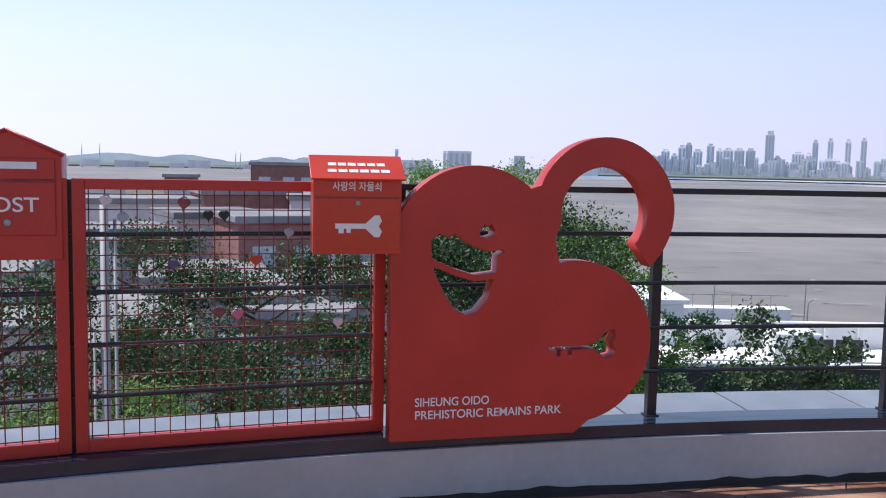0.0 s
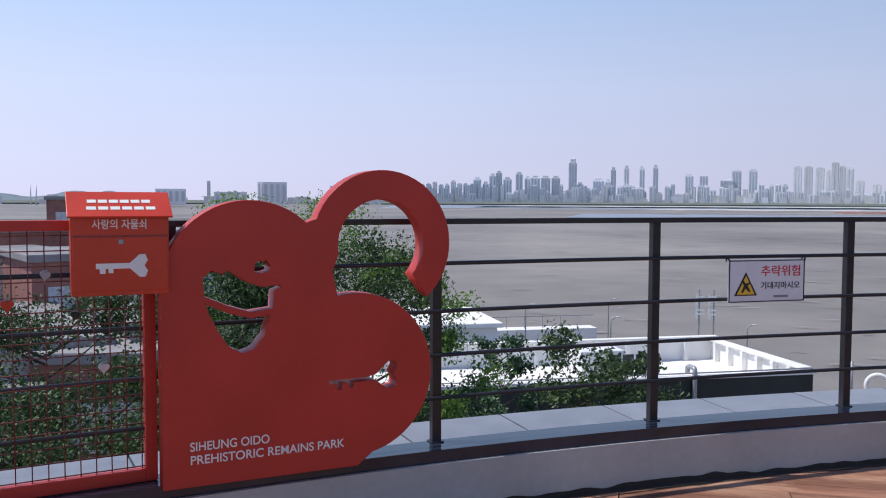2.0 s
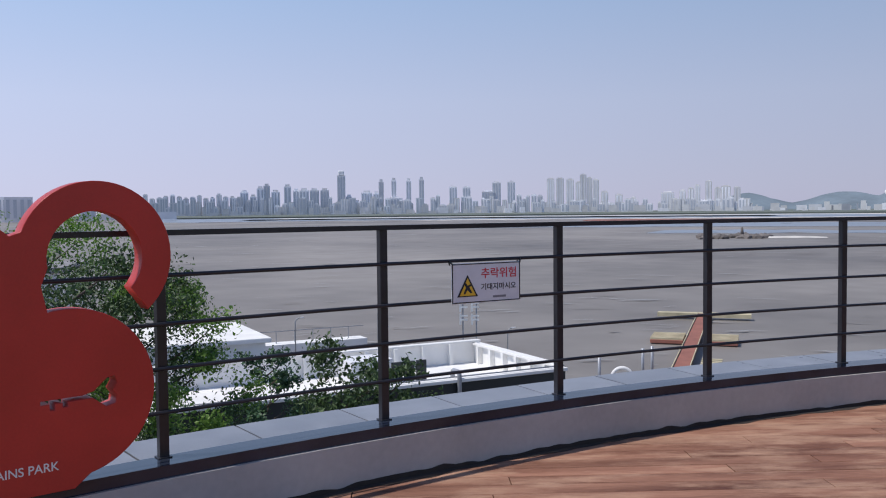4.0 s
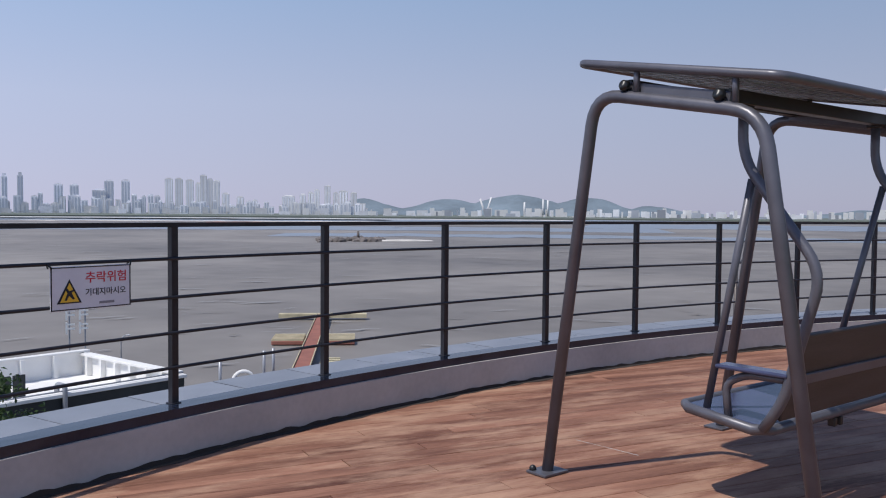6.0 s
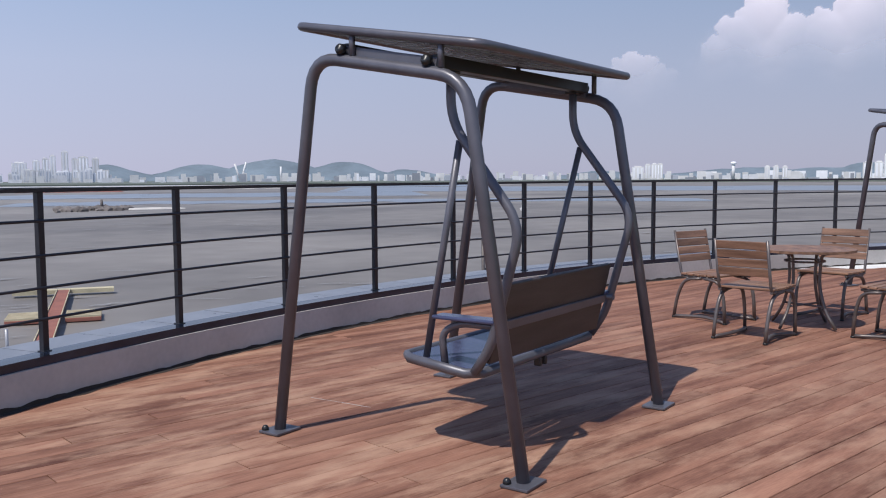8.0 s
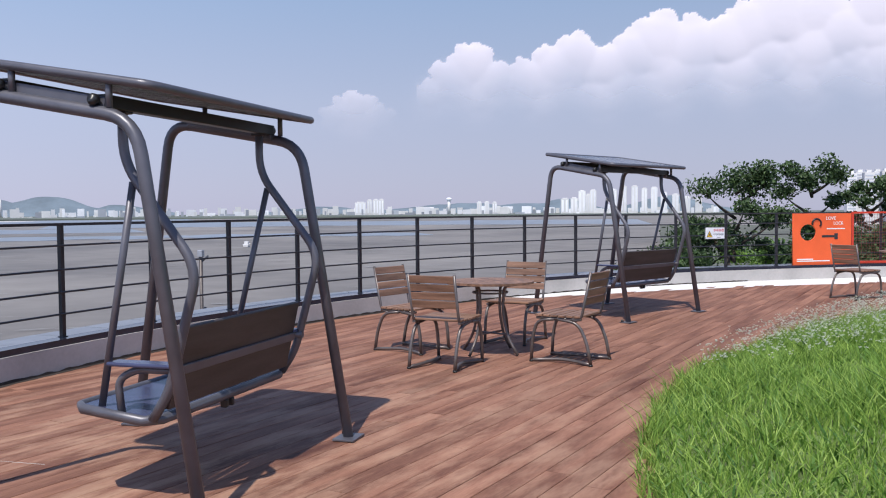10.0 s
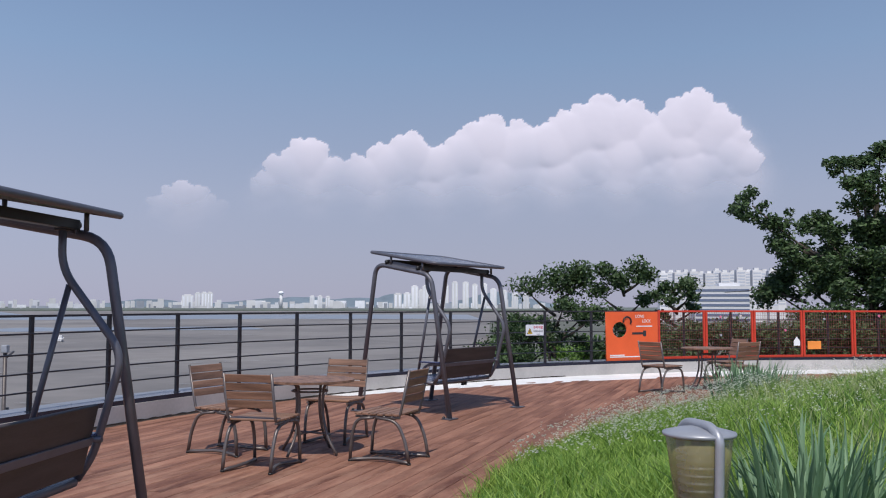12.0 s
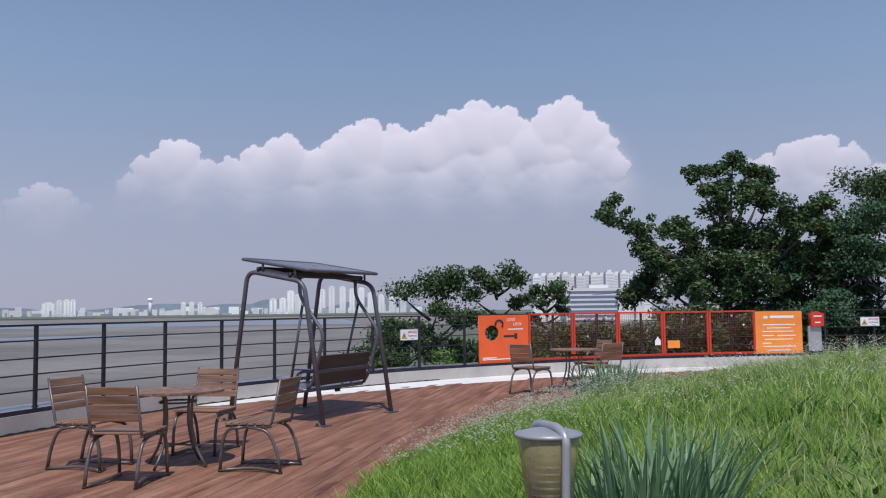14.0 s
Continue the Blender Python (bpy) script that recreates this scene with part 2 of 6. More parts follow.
def bxm(lo, hi, bevel=0.0, m=None):
    bm = bmesh.new()
    box(bm, lo, hi, m, bevel)
    return bm


def rounded(pts, fillet, n=6):
    """A line of points with its corners rounded."""
    pts = [Vector(p) for p in pts]
    if fillet <= 0:
        return pts
    out = [pts[0]]
    for a, b, c in zip(pts, pts[1:], pts[2:]):
        f = min(fillet, (b - a).length * 0.45, (c - b).length * 0.45)
        p, q = b + (a - b).normalized() * f, b + (c - b).normalized() * f
        for i in range(n + 1):
            t = i / n
            out.append((1 - t) ** 2 * p + 2 * t * (1 - t) * b + t * t * q)
    out.append(pts[-1])
    return out


def tube(bm, pts, r, sides=10, fillet=0.0, closed=False, r_end=None):
    """A round tube swept along points."""
    pts = rounded(pts, fillet)
    k = len(pts)
    up = Vector((0, 0, 1))
    rings = []
    nrm = None
    for i, p in enumerate(pts):
        if closed:
            d = (pts[(i + 1) % k] - pts[i - 1]).normalized()
        else:
            d = (pts[min(i + 1, k - 1)] - pts[max(i - 1, 0)]).normalized()
        if nrm is None:
            nrm = d.orthogonal().normalized()
        else:
            nrm = (nrm - d * nrm.dot(d)).normalized()
        bn = d.cross(nrm)
        rr = r if r_end is None else r + (r_end - r) * i / max(1, k - 1)
        rings.append([bm.verts.new(p + (nrm * math.cos(a) + bn * math.sin(a)) * rr) for a in (2 * math.pi * j / sides for j in range(sides))])
    for a, b in zip(rings, rings[1:] + ([rings[0]] if closed else [])):
        for j in range(sides):
            f = bm.faces.new((a[j], a[(j + 1) % sides], b[(j + 1) % sides], b[j]))
            f.smooth = True
    if not closed:
        bm.faces.new(rings[0][::-1])
        bm.faces.new(rings[-1])


def tubem(pts, r, **k):
    bm = bmesh.new()
    tube(bm, pts, r, **k)
    return bm


def lathe(bm, prof, seg=32, m=None):
    rings = []
    for r, z in prof:
        ring_ = []
        for j in range(seg):
            a = 2 * math.pi * j / seg
            v = Vector((r * math.cos(a), r * math.sin(a), z))
            ring_.append(bm.verts.new(m @ v if m is not None else v))
        rings.append(ring_)
    for a, b in zip(rings, rings[1:]):
        for j in range(seg):
            bm.faces.new((a[j], a[(j + 1) % seg], b[(j + 1) % seg], b[j])).smooth = True
    bm.faces.new(rings[0][::-1])
    bm.faces.new(rings[-1])


def lathem(prof, seg=32):
    bm = bmesh.new()
    lathe(bm, prof, seg)
    return bm


def shape(name, outlines, depth, mat, parent=None, bevel=0.0):
    """A flat plate cut from an outline with holes; it stands in x and z, its front at y = -depth / 2."""
    cu = bpy.data.curves.new(name, "CURVE")
    cu.dimensions, cu.fill_mode, cu.extrude, cu.bevel_depth, cu.bevel_resolution = "2D", "BOTH", depth / 2 - bevel, bevel, 2
    for pts in outlines:
        sp = cu.splines.new("POLY")
        sp.points.add(len(pts) - 1)
        for p, (x, z) in zip(sp.points, pts):
            p.co = (x, z, 0, 1)
        sp.use_cyclic_u = True
    return from_curve(name, cu, mat, parent)


def from_curve(name, cu, mat, parent=None):
    tmp = bpy.data.objects.new("tmp", cu)
    me = bpy.data.meshes.new_from_object(tmp)
    bpy.data.objects.remove(tmp)
    me.transform(pose(0, 0, 0, 90))
    me.materials.clear()
    me.materials.append(mat)
    ob = new(name, me)
    if parent:
        ob.parent = parent
    return ob


def text(name, words, size, mat, parent, x, y, z, width=0.0, align="LEFT"):
    """Raised lettering that faces -y; width, where given, is the length that the line fills."""
    cu = bpy.data.curves.new(name, "FONT")
    cu.body, cu.size, cu.extrude, cu.align_x, cu.offset = words, size, 0.0008, align, size * 0.008
    ob = from_curve(name, cu, mat, parent)
    if width and ob.data.vertices:
        xs = [v.co.x for v in ob.data.vertices]
        k = width / max(1e-6, max(xs) - min(xs))
        ob.data.transform(Matrix.Diagonal((k, 1, 1, 1)))
    ob.location = (x, y, z)
    return ob


def arc(cx_, cz_, r, a0, a1, n=20):
    return [(cx_ + r * math.cos(radians(a0 + (a1 - a0) * i / n)), cz_ + r * math.sin(radians(a0 + (a1 - a0) * i / n))) for i in range(n + 1)]


def empty(name, m, label, category, group="", kind=""):
    ob = new(name)
    ob.matrix_basis = m
    ob.empty_display_size = 0.1
    return tagged(ob, label, category, group, kind)


# ---- plan: a round roof deck ----
CX, CY, R = 3.637, -10.921, 15.512
STEP = 4.356
POST_1 = 100.50


def ring(a, r, z=0.0):
    return Vector((CX + r * math.cos(radians(a)), CY + r * math.sin(radians(a)), z))


def on_fence(a, inset, z=0.0):
    """A pose on the fence at that angle: x along it as seen from inside, y outward."""
    p = ring(a, R - inset, z)
    return pose(p.x, p.y, p.z, 0, 0, a - 90)


def ring_block(name, r0, r1, z0, z1, a0, a1, n, mat, parent=None):
    vs, fs = [], []
    for i in range(n + 1):
        a = a0 + (a1 - a0) * i / n
        vs += [ring(a, r0, z0), ring(a, r1, z0), ring(a, r1, z1), ring(a, r0, z1)]
    for i in range(n):
        b = 4 * i
        for j in range(4):
            fs.append((b + j, b + (j + 1) % 4, b + 4 + (j + 1) % 4, b + 4 + j))
    fs += [(3, 2, 1, 0), (4 * n, 4 * n + 1, 4 * n + 2, 4 * n + 3)]
    return raw(name, vs, fs, mat, parent)


# parapet and the building under the deck
tagged(ring_block("wall_parapet", R - 0.150, R + 0.34, -13.0, 0.245, -60, 300, 240, M_CONC), "pale painted concrete parapet round the roof deck", "parapet wall", kind="structure")
tagged(ring_block("deck_slab", 0.5, R - 0.16, -0.5, -0.05, -60, 300, 160, M_UNDER), "dark substructure under the wooden deck", "floor", kind="structure")
# ragged dark strip at the parapet foot: gap shade and sealant put into colour
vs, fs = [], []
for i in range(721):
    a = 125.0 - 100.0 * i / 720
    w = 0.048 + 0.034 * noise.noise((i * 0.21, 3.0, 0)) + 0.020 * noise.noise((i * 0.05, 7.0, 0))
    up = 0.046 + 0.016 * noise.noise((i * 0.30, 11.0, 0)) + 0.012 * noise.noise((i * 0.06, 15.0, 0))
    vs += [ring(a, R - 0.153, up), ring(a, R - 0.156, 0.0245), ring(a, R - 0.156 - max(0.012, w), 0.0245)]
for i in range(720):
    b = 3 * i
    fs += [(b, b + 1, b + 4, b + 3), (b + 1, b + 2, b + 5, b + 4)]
tagged(raw("deck_edge_gap", vs, fs, M_UNDER), "ragged dark strip standing for the shaded, sealed gap along the parapet", "gap", kind="structure")
# white strip on the sunny side
vs, fs = [], []
for i in range(61):
    a = 47.0 - 70.0 * i / 60
    w = 0.12 + 1.0 * max(0.0, math.sin(math.pi * min(1.0, i / 60.0))) ** 0.7 + 0.05 * noise.noise((i * 0.5, 0, 0))
    vs += [ring(a, R - 0.145, 0.026), ring(a, R - 0.175 - w, 0.022)]
for i in range(60):
    fs.append((2 * i, 2 * i + 1, 2 * i + 3, 2 * i + 2))
tagged(raw("white_strip", vs, fs, M_WHITE), "white painted concrete strip along the parapet", "floor strip", kind="structure")

# ---- railing ----
railing = empty("railing", pose(0, 0, 0), "dark painted steel railing on the granite coping", "railing", kind="structure")
post_mesh = None
for k in range(-8, 34):
    a = POST_1 - STEP * (k - 1) + (0.40 if k < 0 else 0.0)
    if post_mesh is None:
        bm = bxm((-0.0225, -0.012, 0.30), (0.0225, 0.028, 1.315), 0.003)
        box(bm, (-0.032, -0.022, 0.302), (0.032, 0.038, 0.308), bevel=0.002)
        ob = part("post", bm, M_STEEL, railing)
        post_mesh = ob.data
    else:
        ob = new("post", post_mesh)
        ob.parent = railing
    ob.matrix_basis = on_fence(a, 0.0)
A0, A1 = POST_1 + STEP * 9.0, POST_1 - STEP * 32.0
for z, r_, h, nm in ((1.327, 0.024, 0.013, "top_rail"), (1.135, 0.010, 0.010, "rail"), (0.915, 0.010, 0.010, "rail"), (0.712, 0.010, 0.010, "rail"), (0.513, 0.010, 0.010, "rail")):
    if nm == "top_rail":
        ring_block(nm, R - 0.026, R + 0.026, z - h, z + h, A0, A1, 200, M_STEEL, railing)
    else:
        bm = bmesh.new()
        tube(bm, [ring(A0 + (A1 - A0) * i / 220, R - 0.022, z) for i in range(221)], r_, sides=8)
        part(nm, bm, M_STEEL, railing)


# ---- red love-lock panels, padlock sculpture and boxes ----
def lock_panel(a, width, paint):
    th = empty("lock_panel", on_fence(a, 0.045), "red steel frame with rusty wire mesh fixed to the railing", "mesh panel", "love-lock panels")
    h0, h1, w = 0.305, 1.345, width / 2
    f = 0.023
    part("frame_side", bxm((-w, -0.02, h0), (-w + 2 * f, 0.02, h1), 0.003), paint, th)
    part("frame_side", bxm((w - 2 * f, -0.02, h0), (w, 0.02, h1), 0.003), paint, th)
    part("frame_top", bxm((-w + 2 * f, -0.02, h1 - 0.04), (w - 2 * f, 0.02, h1), 0.003), paint, th)
    part("frame_bottom", bxm((-w + 2 * f, -0.02, h0), (w - 2 * f, 0.02, h0 + 0.05), 0.003), paint, th)
    bm = bmesh.new()
    n = int(width / 0.055)
    for i in range(1, n):
        x = -w + width * i / n
        tube(bm, [(x, 0, h0 + 0.02), (x, 0, h1 - 0.02)], 0.003, sides=4)
    m_ = int((h1 - h0) / 0.055)
    for i in range(1, m_):
        z = h0 + (h1 - h0) * i / m_
        tube(bm, [(-w + 0.02, 0.004, z), (w - 0.02, 0.004, z)], 0.003, sides=4)
    part("wire_mesh", bm, M_WIRE, th, "rusty wire mesh")
    return th


def heart_outline(s, n=26):
    out = []
    for i in range(n):
        t = 2 * math.pi * i / n
        out.append((s * 16 * math.sin(t) ** 3 / 34, s * (13 * math.cos(t) - 5 * math.cos(2 * t) - 2 * math.cos(3 * t) - math.cos(4 * t)) / 34))
    return out[::-1]


def love_lock(a, du, z, s, mat, label, round_=False):
    th = empty("love_lock", on_fence(a, 0.065) @ pose(du, 0, z, 0, random.uniform(-14, 14)), label, "padlock", "love locks")
    body = arc(0, 0, s * 0.42, 0, 330, 18) if round_ else heart_outline(s)
    shape("body", [body], 0.014, mat, th, 0.003)
    part("shackle", tubem([(x, 0, zz + s * 0.22) for x, zz in arc(0, s * 0.08, s * 0.24, -20, 200, 10)], 0.003, sides=6), M_LAMP, th)
    return th


PANEL_A = (107.32, 111.80)
for a in PANEL_A:
    lock_panel(a, 1.195, M_RED)
M_PINK = material("pink_lock", (0.62, 0.16, 0.26), 0.4, bump=0.0)
M_PALE = material("pale_lock", (0.66, 0.58, 0.55), 0.4, bump=0.0)
M_VIOLET = material("violet_lock", (0.12, 0.06, 0.16), 0.4, bump=0.0)
for du, z, s, mt, lb in ((-0.48, 1.262, 0.055, M_PALE, "pale heart-shaped padlock on the wire mesh"), (-0.20, 1.255, 0.06, M_WIRE, "dark red heart-shaped padlock on the wire mesh"),
                         (-0.11, 1.21, 0.05, M_BLACK, "small black padlock on the wire mesh"), (-0.05, 1.21, 0.05, M_BLACK, "small black padlock on the wire mesh"),
                         (0.07, 1.035, 0.058, M_RED_BOX, "bright red heart-shaped padlock on the wire mesh"), (-0.24, 1.02, 0.05, M_VIOLET, "violet padlock on the wire mesh"),
                         (0.20, 1.14, 0.045, M_LAMP, "grey heart-shaped padlock on the wire mesh"), (0.0, 0.82, 0.055, M_PINK, "pink padlock on the wire mesh"),
                         (-0.07, 0.83, 0.06, M_WIRE, "dark red padlock on the wire mesh"), (0.40, 0.775, 0.05, M_PALE, "pale heart-shaped padlock on the wire mesh"),
                         (0.30, 0.985, 0.04, M_BLACK, "small dark padlock on the wire mesh"), (-0.42, 1.20, 0.05, M_LAMP, "grey padlock on the wire mesh")):
    love_lock(PANEL_A[0], du, z, s * 0.78, mt, lb)

SC = on_fence(102.91, 0.16)
sculpture = empty("padlock_sculpture", SC, "red painted steel padlock heart sculpture with cut-out key", "sculpture")
outer = [(-0.59, 0.303)] + arc(-0.25, 1.08, 0.34, 180, 47, 26)
outer += arc(0.316, 1.24, 0.308, 160, -48, 34)
outer += arc(0.309, 1.235, 0.195, -42, 190, 34)
outer += [(0.09, 1.13)] + arc(0.195, 0.69, 0.342, 104, -78, 34) + [(0.20, 0.303)]
bird = [(-0.437, 1.12), (-0.40, 1.15), (-0.36, 1.135), (-0.33, 1.15), (-0.30, 1.125), (-0.26, 1.10), (-0.20, 1.078), (-0.13, 1.085), (-0.118, 1.07), (-0.15, 1.055), (-0.155, 0.985), (-0.25, 0.975), (-0.33, 1.0), (-0.43, 1.045)]
bowl = [(-0.428, 1.02), (-0.33, 0.978), (-0.25, 0.955), (-0.165, 0.965), (-0.19, 0.88), (-0.235, 0.825), (-0.282, 0.812), (-0.335, 0.84), (-0.375, 0.90), (-0.41, 0.97)]
tear = [(-0.235, 1.135), (-0.232, 1.165), (-0.212, 1.188), (-0.197, 1.178), (-0.185, 1.19), (-0.165, 1.165), (-0.168, 1.138), (-0.20, 1.128)]
keyh = [(0.075, 0.655), (0.11, 0.655), (0.11, 0.628), (0.135, 0.628), (0.135, 0.655), (0.16, 0.655), (0.16, 0.635), (0.185, 0.635), (0.185, 0.655), (0.28, 0.658), (0.335, 0.615), (0.375, 0.625), (0.382, 0.66), (0.366, 0.682), (0.384, 0.71), (0.375, 0.745), (0.34, 0.74), (0.285, 0.69), (0.24, 0.678), (0.075, 0.676)]
shape("body", [outer, bird, bowl, tear, keyh], 0.09, M_RED, sculpture, 0.003)
text("lettering", "SIHEUNG OIDO", 0.05, M_INK, sculpture, -0.490, -0.046, 0.443, 0.312)
text("lettering", "PREHISTORIC REMAINS PARK", 0.05, M_INK, sculpture, -0.490, -0.046, 0.390, 0.628)

KEYBOX = on_fence(102.91, 0.16)
key_box = empty("key_box", KEYBOX @ pose(-0.732, 0.0, 0), "red-orange metal key box with sloping lid on the railing", "letter box")
bm = bmesh.new()
w = 0.178
prof = [(-0.065, 1.068), (0.075, 1.068), (0.075, 1.452), (0.055, 1.452), (-0.065, 1.372)]
side = [[bm.verts.new((sx * (w - 0.006), y, z)) for y, z in prof] for sx in (-1, 1)]
bm.faces.new(side[0])
bm.faces.new(side[1][::-1])
for i in range(5):
    bm.faces.new((side[0][i], side[1][i], side[1][(i + 1) % 5], side[0][(i + 1) % 5]))
bmesh.ops.recalc_face_normals(bm, faces=bm.faces)
bmesh.ops.bevel(bm, geom=list(bm.edges), offset=0.003, segments=2, affect="EDGES")
part("body", bm, M_RED_BOX, key_box)
bm = bmesh.new()
tilt = math.degrees(math.atan2(0.08, 0.12))
box(bm, (-w - 0.006, -0.012, 0), (w + 0.006, 0.15, 0.008), pose(0, -0.08, 1.362, tilt), bevel=0.002)
part("lid", bm, M_RED_BOX, key_box, "red-orange sloping lid with white lettering")
part("door_seam", bxm((-w + 0.012, -0.0668, 1.287), (w - 0.012, -0.0650, 1.291)), M_WIRE, key_box)
part("door", bxm((-w + 0.012, -0.069, 1.085), (w - 0.012, -0.063, 1.285), 0.002), M_RED_BOX, key_box)
part("lock", bxm((-0.009, -0.075, 1.258), (0.009, -0.069, 1.276), 0.003), M_LAMP, key_box)
text("lettering", "사랑의 자물쇠", 0.04, M_INK, key_box, -0.10, -0.066, 1.318, 0.19)
for i, (x0, x1) in enumerate(((-0.115, 0.115), (-0.12, 0.13))):
    for j in range(6):
        bx0 = x0 + (x1 - x0) * (j + 0.08) / 6
        bx1 = x0 + (x1 - x0) * (j + 0.9) / 6
        part("lettering_bar", bxm((bx0, 0.075 - 0.045 * i, 0.0085), (bx1, 0.095 - 0.045 * i, 0.0095), m=pose(0, -0.08, 1.362, tilt)), M_INK, key_box)
key_shape = [(-0.088, 1.168), (-0.075, 1.168), (-0.075, 1.150), (-0.055, 1.150), (-0.055, 1.168), (-0.045, 1.168), (-0.045, 1.152), (-0.028, 1.152), (-0.028, 1.168), (0.03, 1.168), (0.065, 1.135), (0.085, 1.135), (0.094, 1.158), (0.082, 1.178), (0.094, 1.198), (0.085, 1.220), (0.065, 1.220), (0.03, 1.188), (-0.088, 1.188)]
kk = shape("key_emblem", [key_shape], 0.003, M_INK, key_box)
kk.location = (0, -0.0702, 0)

post_box = empty("post_box", on_fence(102.91, 0.10) @ pose(-2.000, 0.0, 0, 0, 0, 4.0), "red metal post box with gabled top on the railing", "post box")
shape("body", [[(-0.178, 1.05), (0.178, 1.05), (0.178, 1.432), (0.0, 1.512), (-0.178, 1.432)]], 0.17, M_RED, post_box, 0.004)
for sx in (-1, 1):
    part("roof_trim", tubem([(sx * 0.190, -0.088, 1.427), (0, -0.088, 1.517)], 0.007, sides=6), M_RED, post_box)
part("front_door", bxm((-0.155, -0.091, 1.135), (0.160, -0.086, 1.330), 0.003), M_RED, post_box)
part("flap", bxm((-0.155, -0.090, 1.338), (0.160, -0.086, 1.415), 0.003), M_RED, post_box)
part("seam", bxm((-0.155, -0.0925, 1.331), (0.160, -0.0905, 1.336)), M_WIRE, post_box)
part("slot", bxm((-0.12, -0.095, 1.376), (0.10, -0.0905, 1.402), 0.001), M_INK, post_box)
text("lettering", "POST", 0.075, M_INK, post_box, -0.10, -0.093, 1.222, 0.20)
part("lock", lathem([(0.0, 0.0), (0.013, 0.0), (0.013, 0.006), (0.004, 0.008)], 14), M_LAMP, post_box).matrix_basis = pose(0, -0.091, 1.182, 90)


def warning_sign(a, z, k=1.0):
    th = empty("warning_sign", on_fence(a, 0.042) @ pose(0, 0, z) @ Matrix.Diagonal((1.36, 1, 1.04, 1)), "white warning sign with yellow triangle tied to the railing", "sign", "warning signs")
    part("plate", bxm((-0.17, -0.003, -0.108), (0.17, 0.003, 0.108), 0.002), M_SIGN, th)
    part("border", bxm((-0.17, -0.0042, 0.100), (0.17, -0.0028, 0.105)), M_BLACKINK, th)
    part("border", bxm((-0.17, -0.0042, -0.105), (0.17, -0.0028, -0.100)), M_BLACKINK, th)
    for sx in (-1, 1):
        part("border", bxm((sx * 0.1665 - 0.0025, -0.0042, -0.100), (sx * 0.1665 + 0.0025, -0.0028, 0.100)), M_BLACKINK, th)
    tr = shape("triangle", [[(-0.145, -0.072), (-0.045, -0.072), (-0.095, 0.045)]], 0.003, M_BLACKINK, th)
    tr.location = (0, -0.0042, 0)
    tr = shape("triangle_fill", [[(-0.134, -0.066), (-0.056, -0.066), (-0.095, 0.028)]], 0.003, M_YELLOW, th)
    tr.location = (0, -0.0052, 0)
    bar = shape("pictogram", [[(-0.116, -0.056), (-0.108, -0.058), (-0.097, -0.035), (-0.082, -0.054), (-0.074, -0.052), (-0.088, -0.020), (-0.074, -0.012), (-0.078, -0.004), (-0.096, -0.012), (-0.108, 0.006), (-0.114, 0.0), (-0.104, -0.022)]], 0.003, M_BLACKINK, th)
    bar.location = (0, -0.0062, 0)
    text("lettering", "추락위험", 0.06, M_REDINK, th, -0.03, -0.0042, 0.028, 0.175)
    text("lettering", "기대지마시오", 0.04, M_BLACKINK, th, -0.03, -0.0042, -0.038, 0.175)
    part("lettering_bar", bxm((0.03, -0.0042, -0.085), (0.095, -0.0032, -0.073)), M_GREYINK, th)
    for sx in (-1, 1):
        part("tie", tubem([(sx * 0.165, -0.008, 0.10), (sx * 0.178, 0.01, 0.125), (sx * 0.165, 0.03, 0.10)], 0.004, sides=5), M_BLACK, th)
    return th


warning_sign(93.79, 1.008)
warning_sign(27.54, 0.960)
warning_sign(-16.7, 1.04)

# far red panels, boards and box
for i in range(5):
    # brighter red than the near frames: sunlight put into the paint colour
    lock_panel(13.72 - 4.44 * i, 1.185, M_RED_BOX)
board = empty("love_lock_board", on_fence(18.39, 0.06) @ Matrix.Diagonal((1.09, 1, 1, 1)), "orange-red board with padlock cut-out and white lettering", "sign board")
heart_hole = arc(-0.30, 0.94, 0.165, 0, 350, 24)
shape("board", [[(-0.61, 0.30), (0.59, 0.30), (0.59, 1.315), (-0.61, 1.315)], heart_hole], 0.03, M_ORANGE, board, 0.002)
part("padlock_shape", tubem([(x, -0.02, z) for x, z in arc(-0.13, 1.12, 0.09, 200, -40, 12)], 0.018, sides=6), M_BLACK, board)
part("key_shape", bxm((-0.02, -0.02, 0.84), (0.30, -0.015, 0.885), 0.002), M_DARKWALL, board)
part("key_head", bxm((0.24, -0.022, 0.80), (0.31, -0.016, 0.92), 0.004), M_DARKWALL, board)
text("lettering", "LOVE", 0.09, M_INK, board, 0.06, -0.017, 1.19, 0.20)
text("lettering", "LOCK", 0.09, M_INK, board, 0.22, -0.017, 1.09, 0.20)
for x0, x1, z in ((0.08, 0.46, 1.0), (-0.53, -0.20, 0.40), (-0.53, 0.15, 0.365)):
    part("lettering_bar", bxm((x0, -0.018, z), (x1, -0.0155, z + 0.022)), M_INK, board)
notice = empty("notice_board", on_fence(-8.40, 0.06), "orange notice board with lines of white writing", "notice board")
part("board", bxm((-0.585, -0.016, 0.27), (0.585, 0.016, 1.315), 0.003), M_ORANGE2, notice)
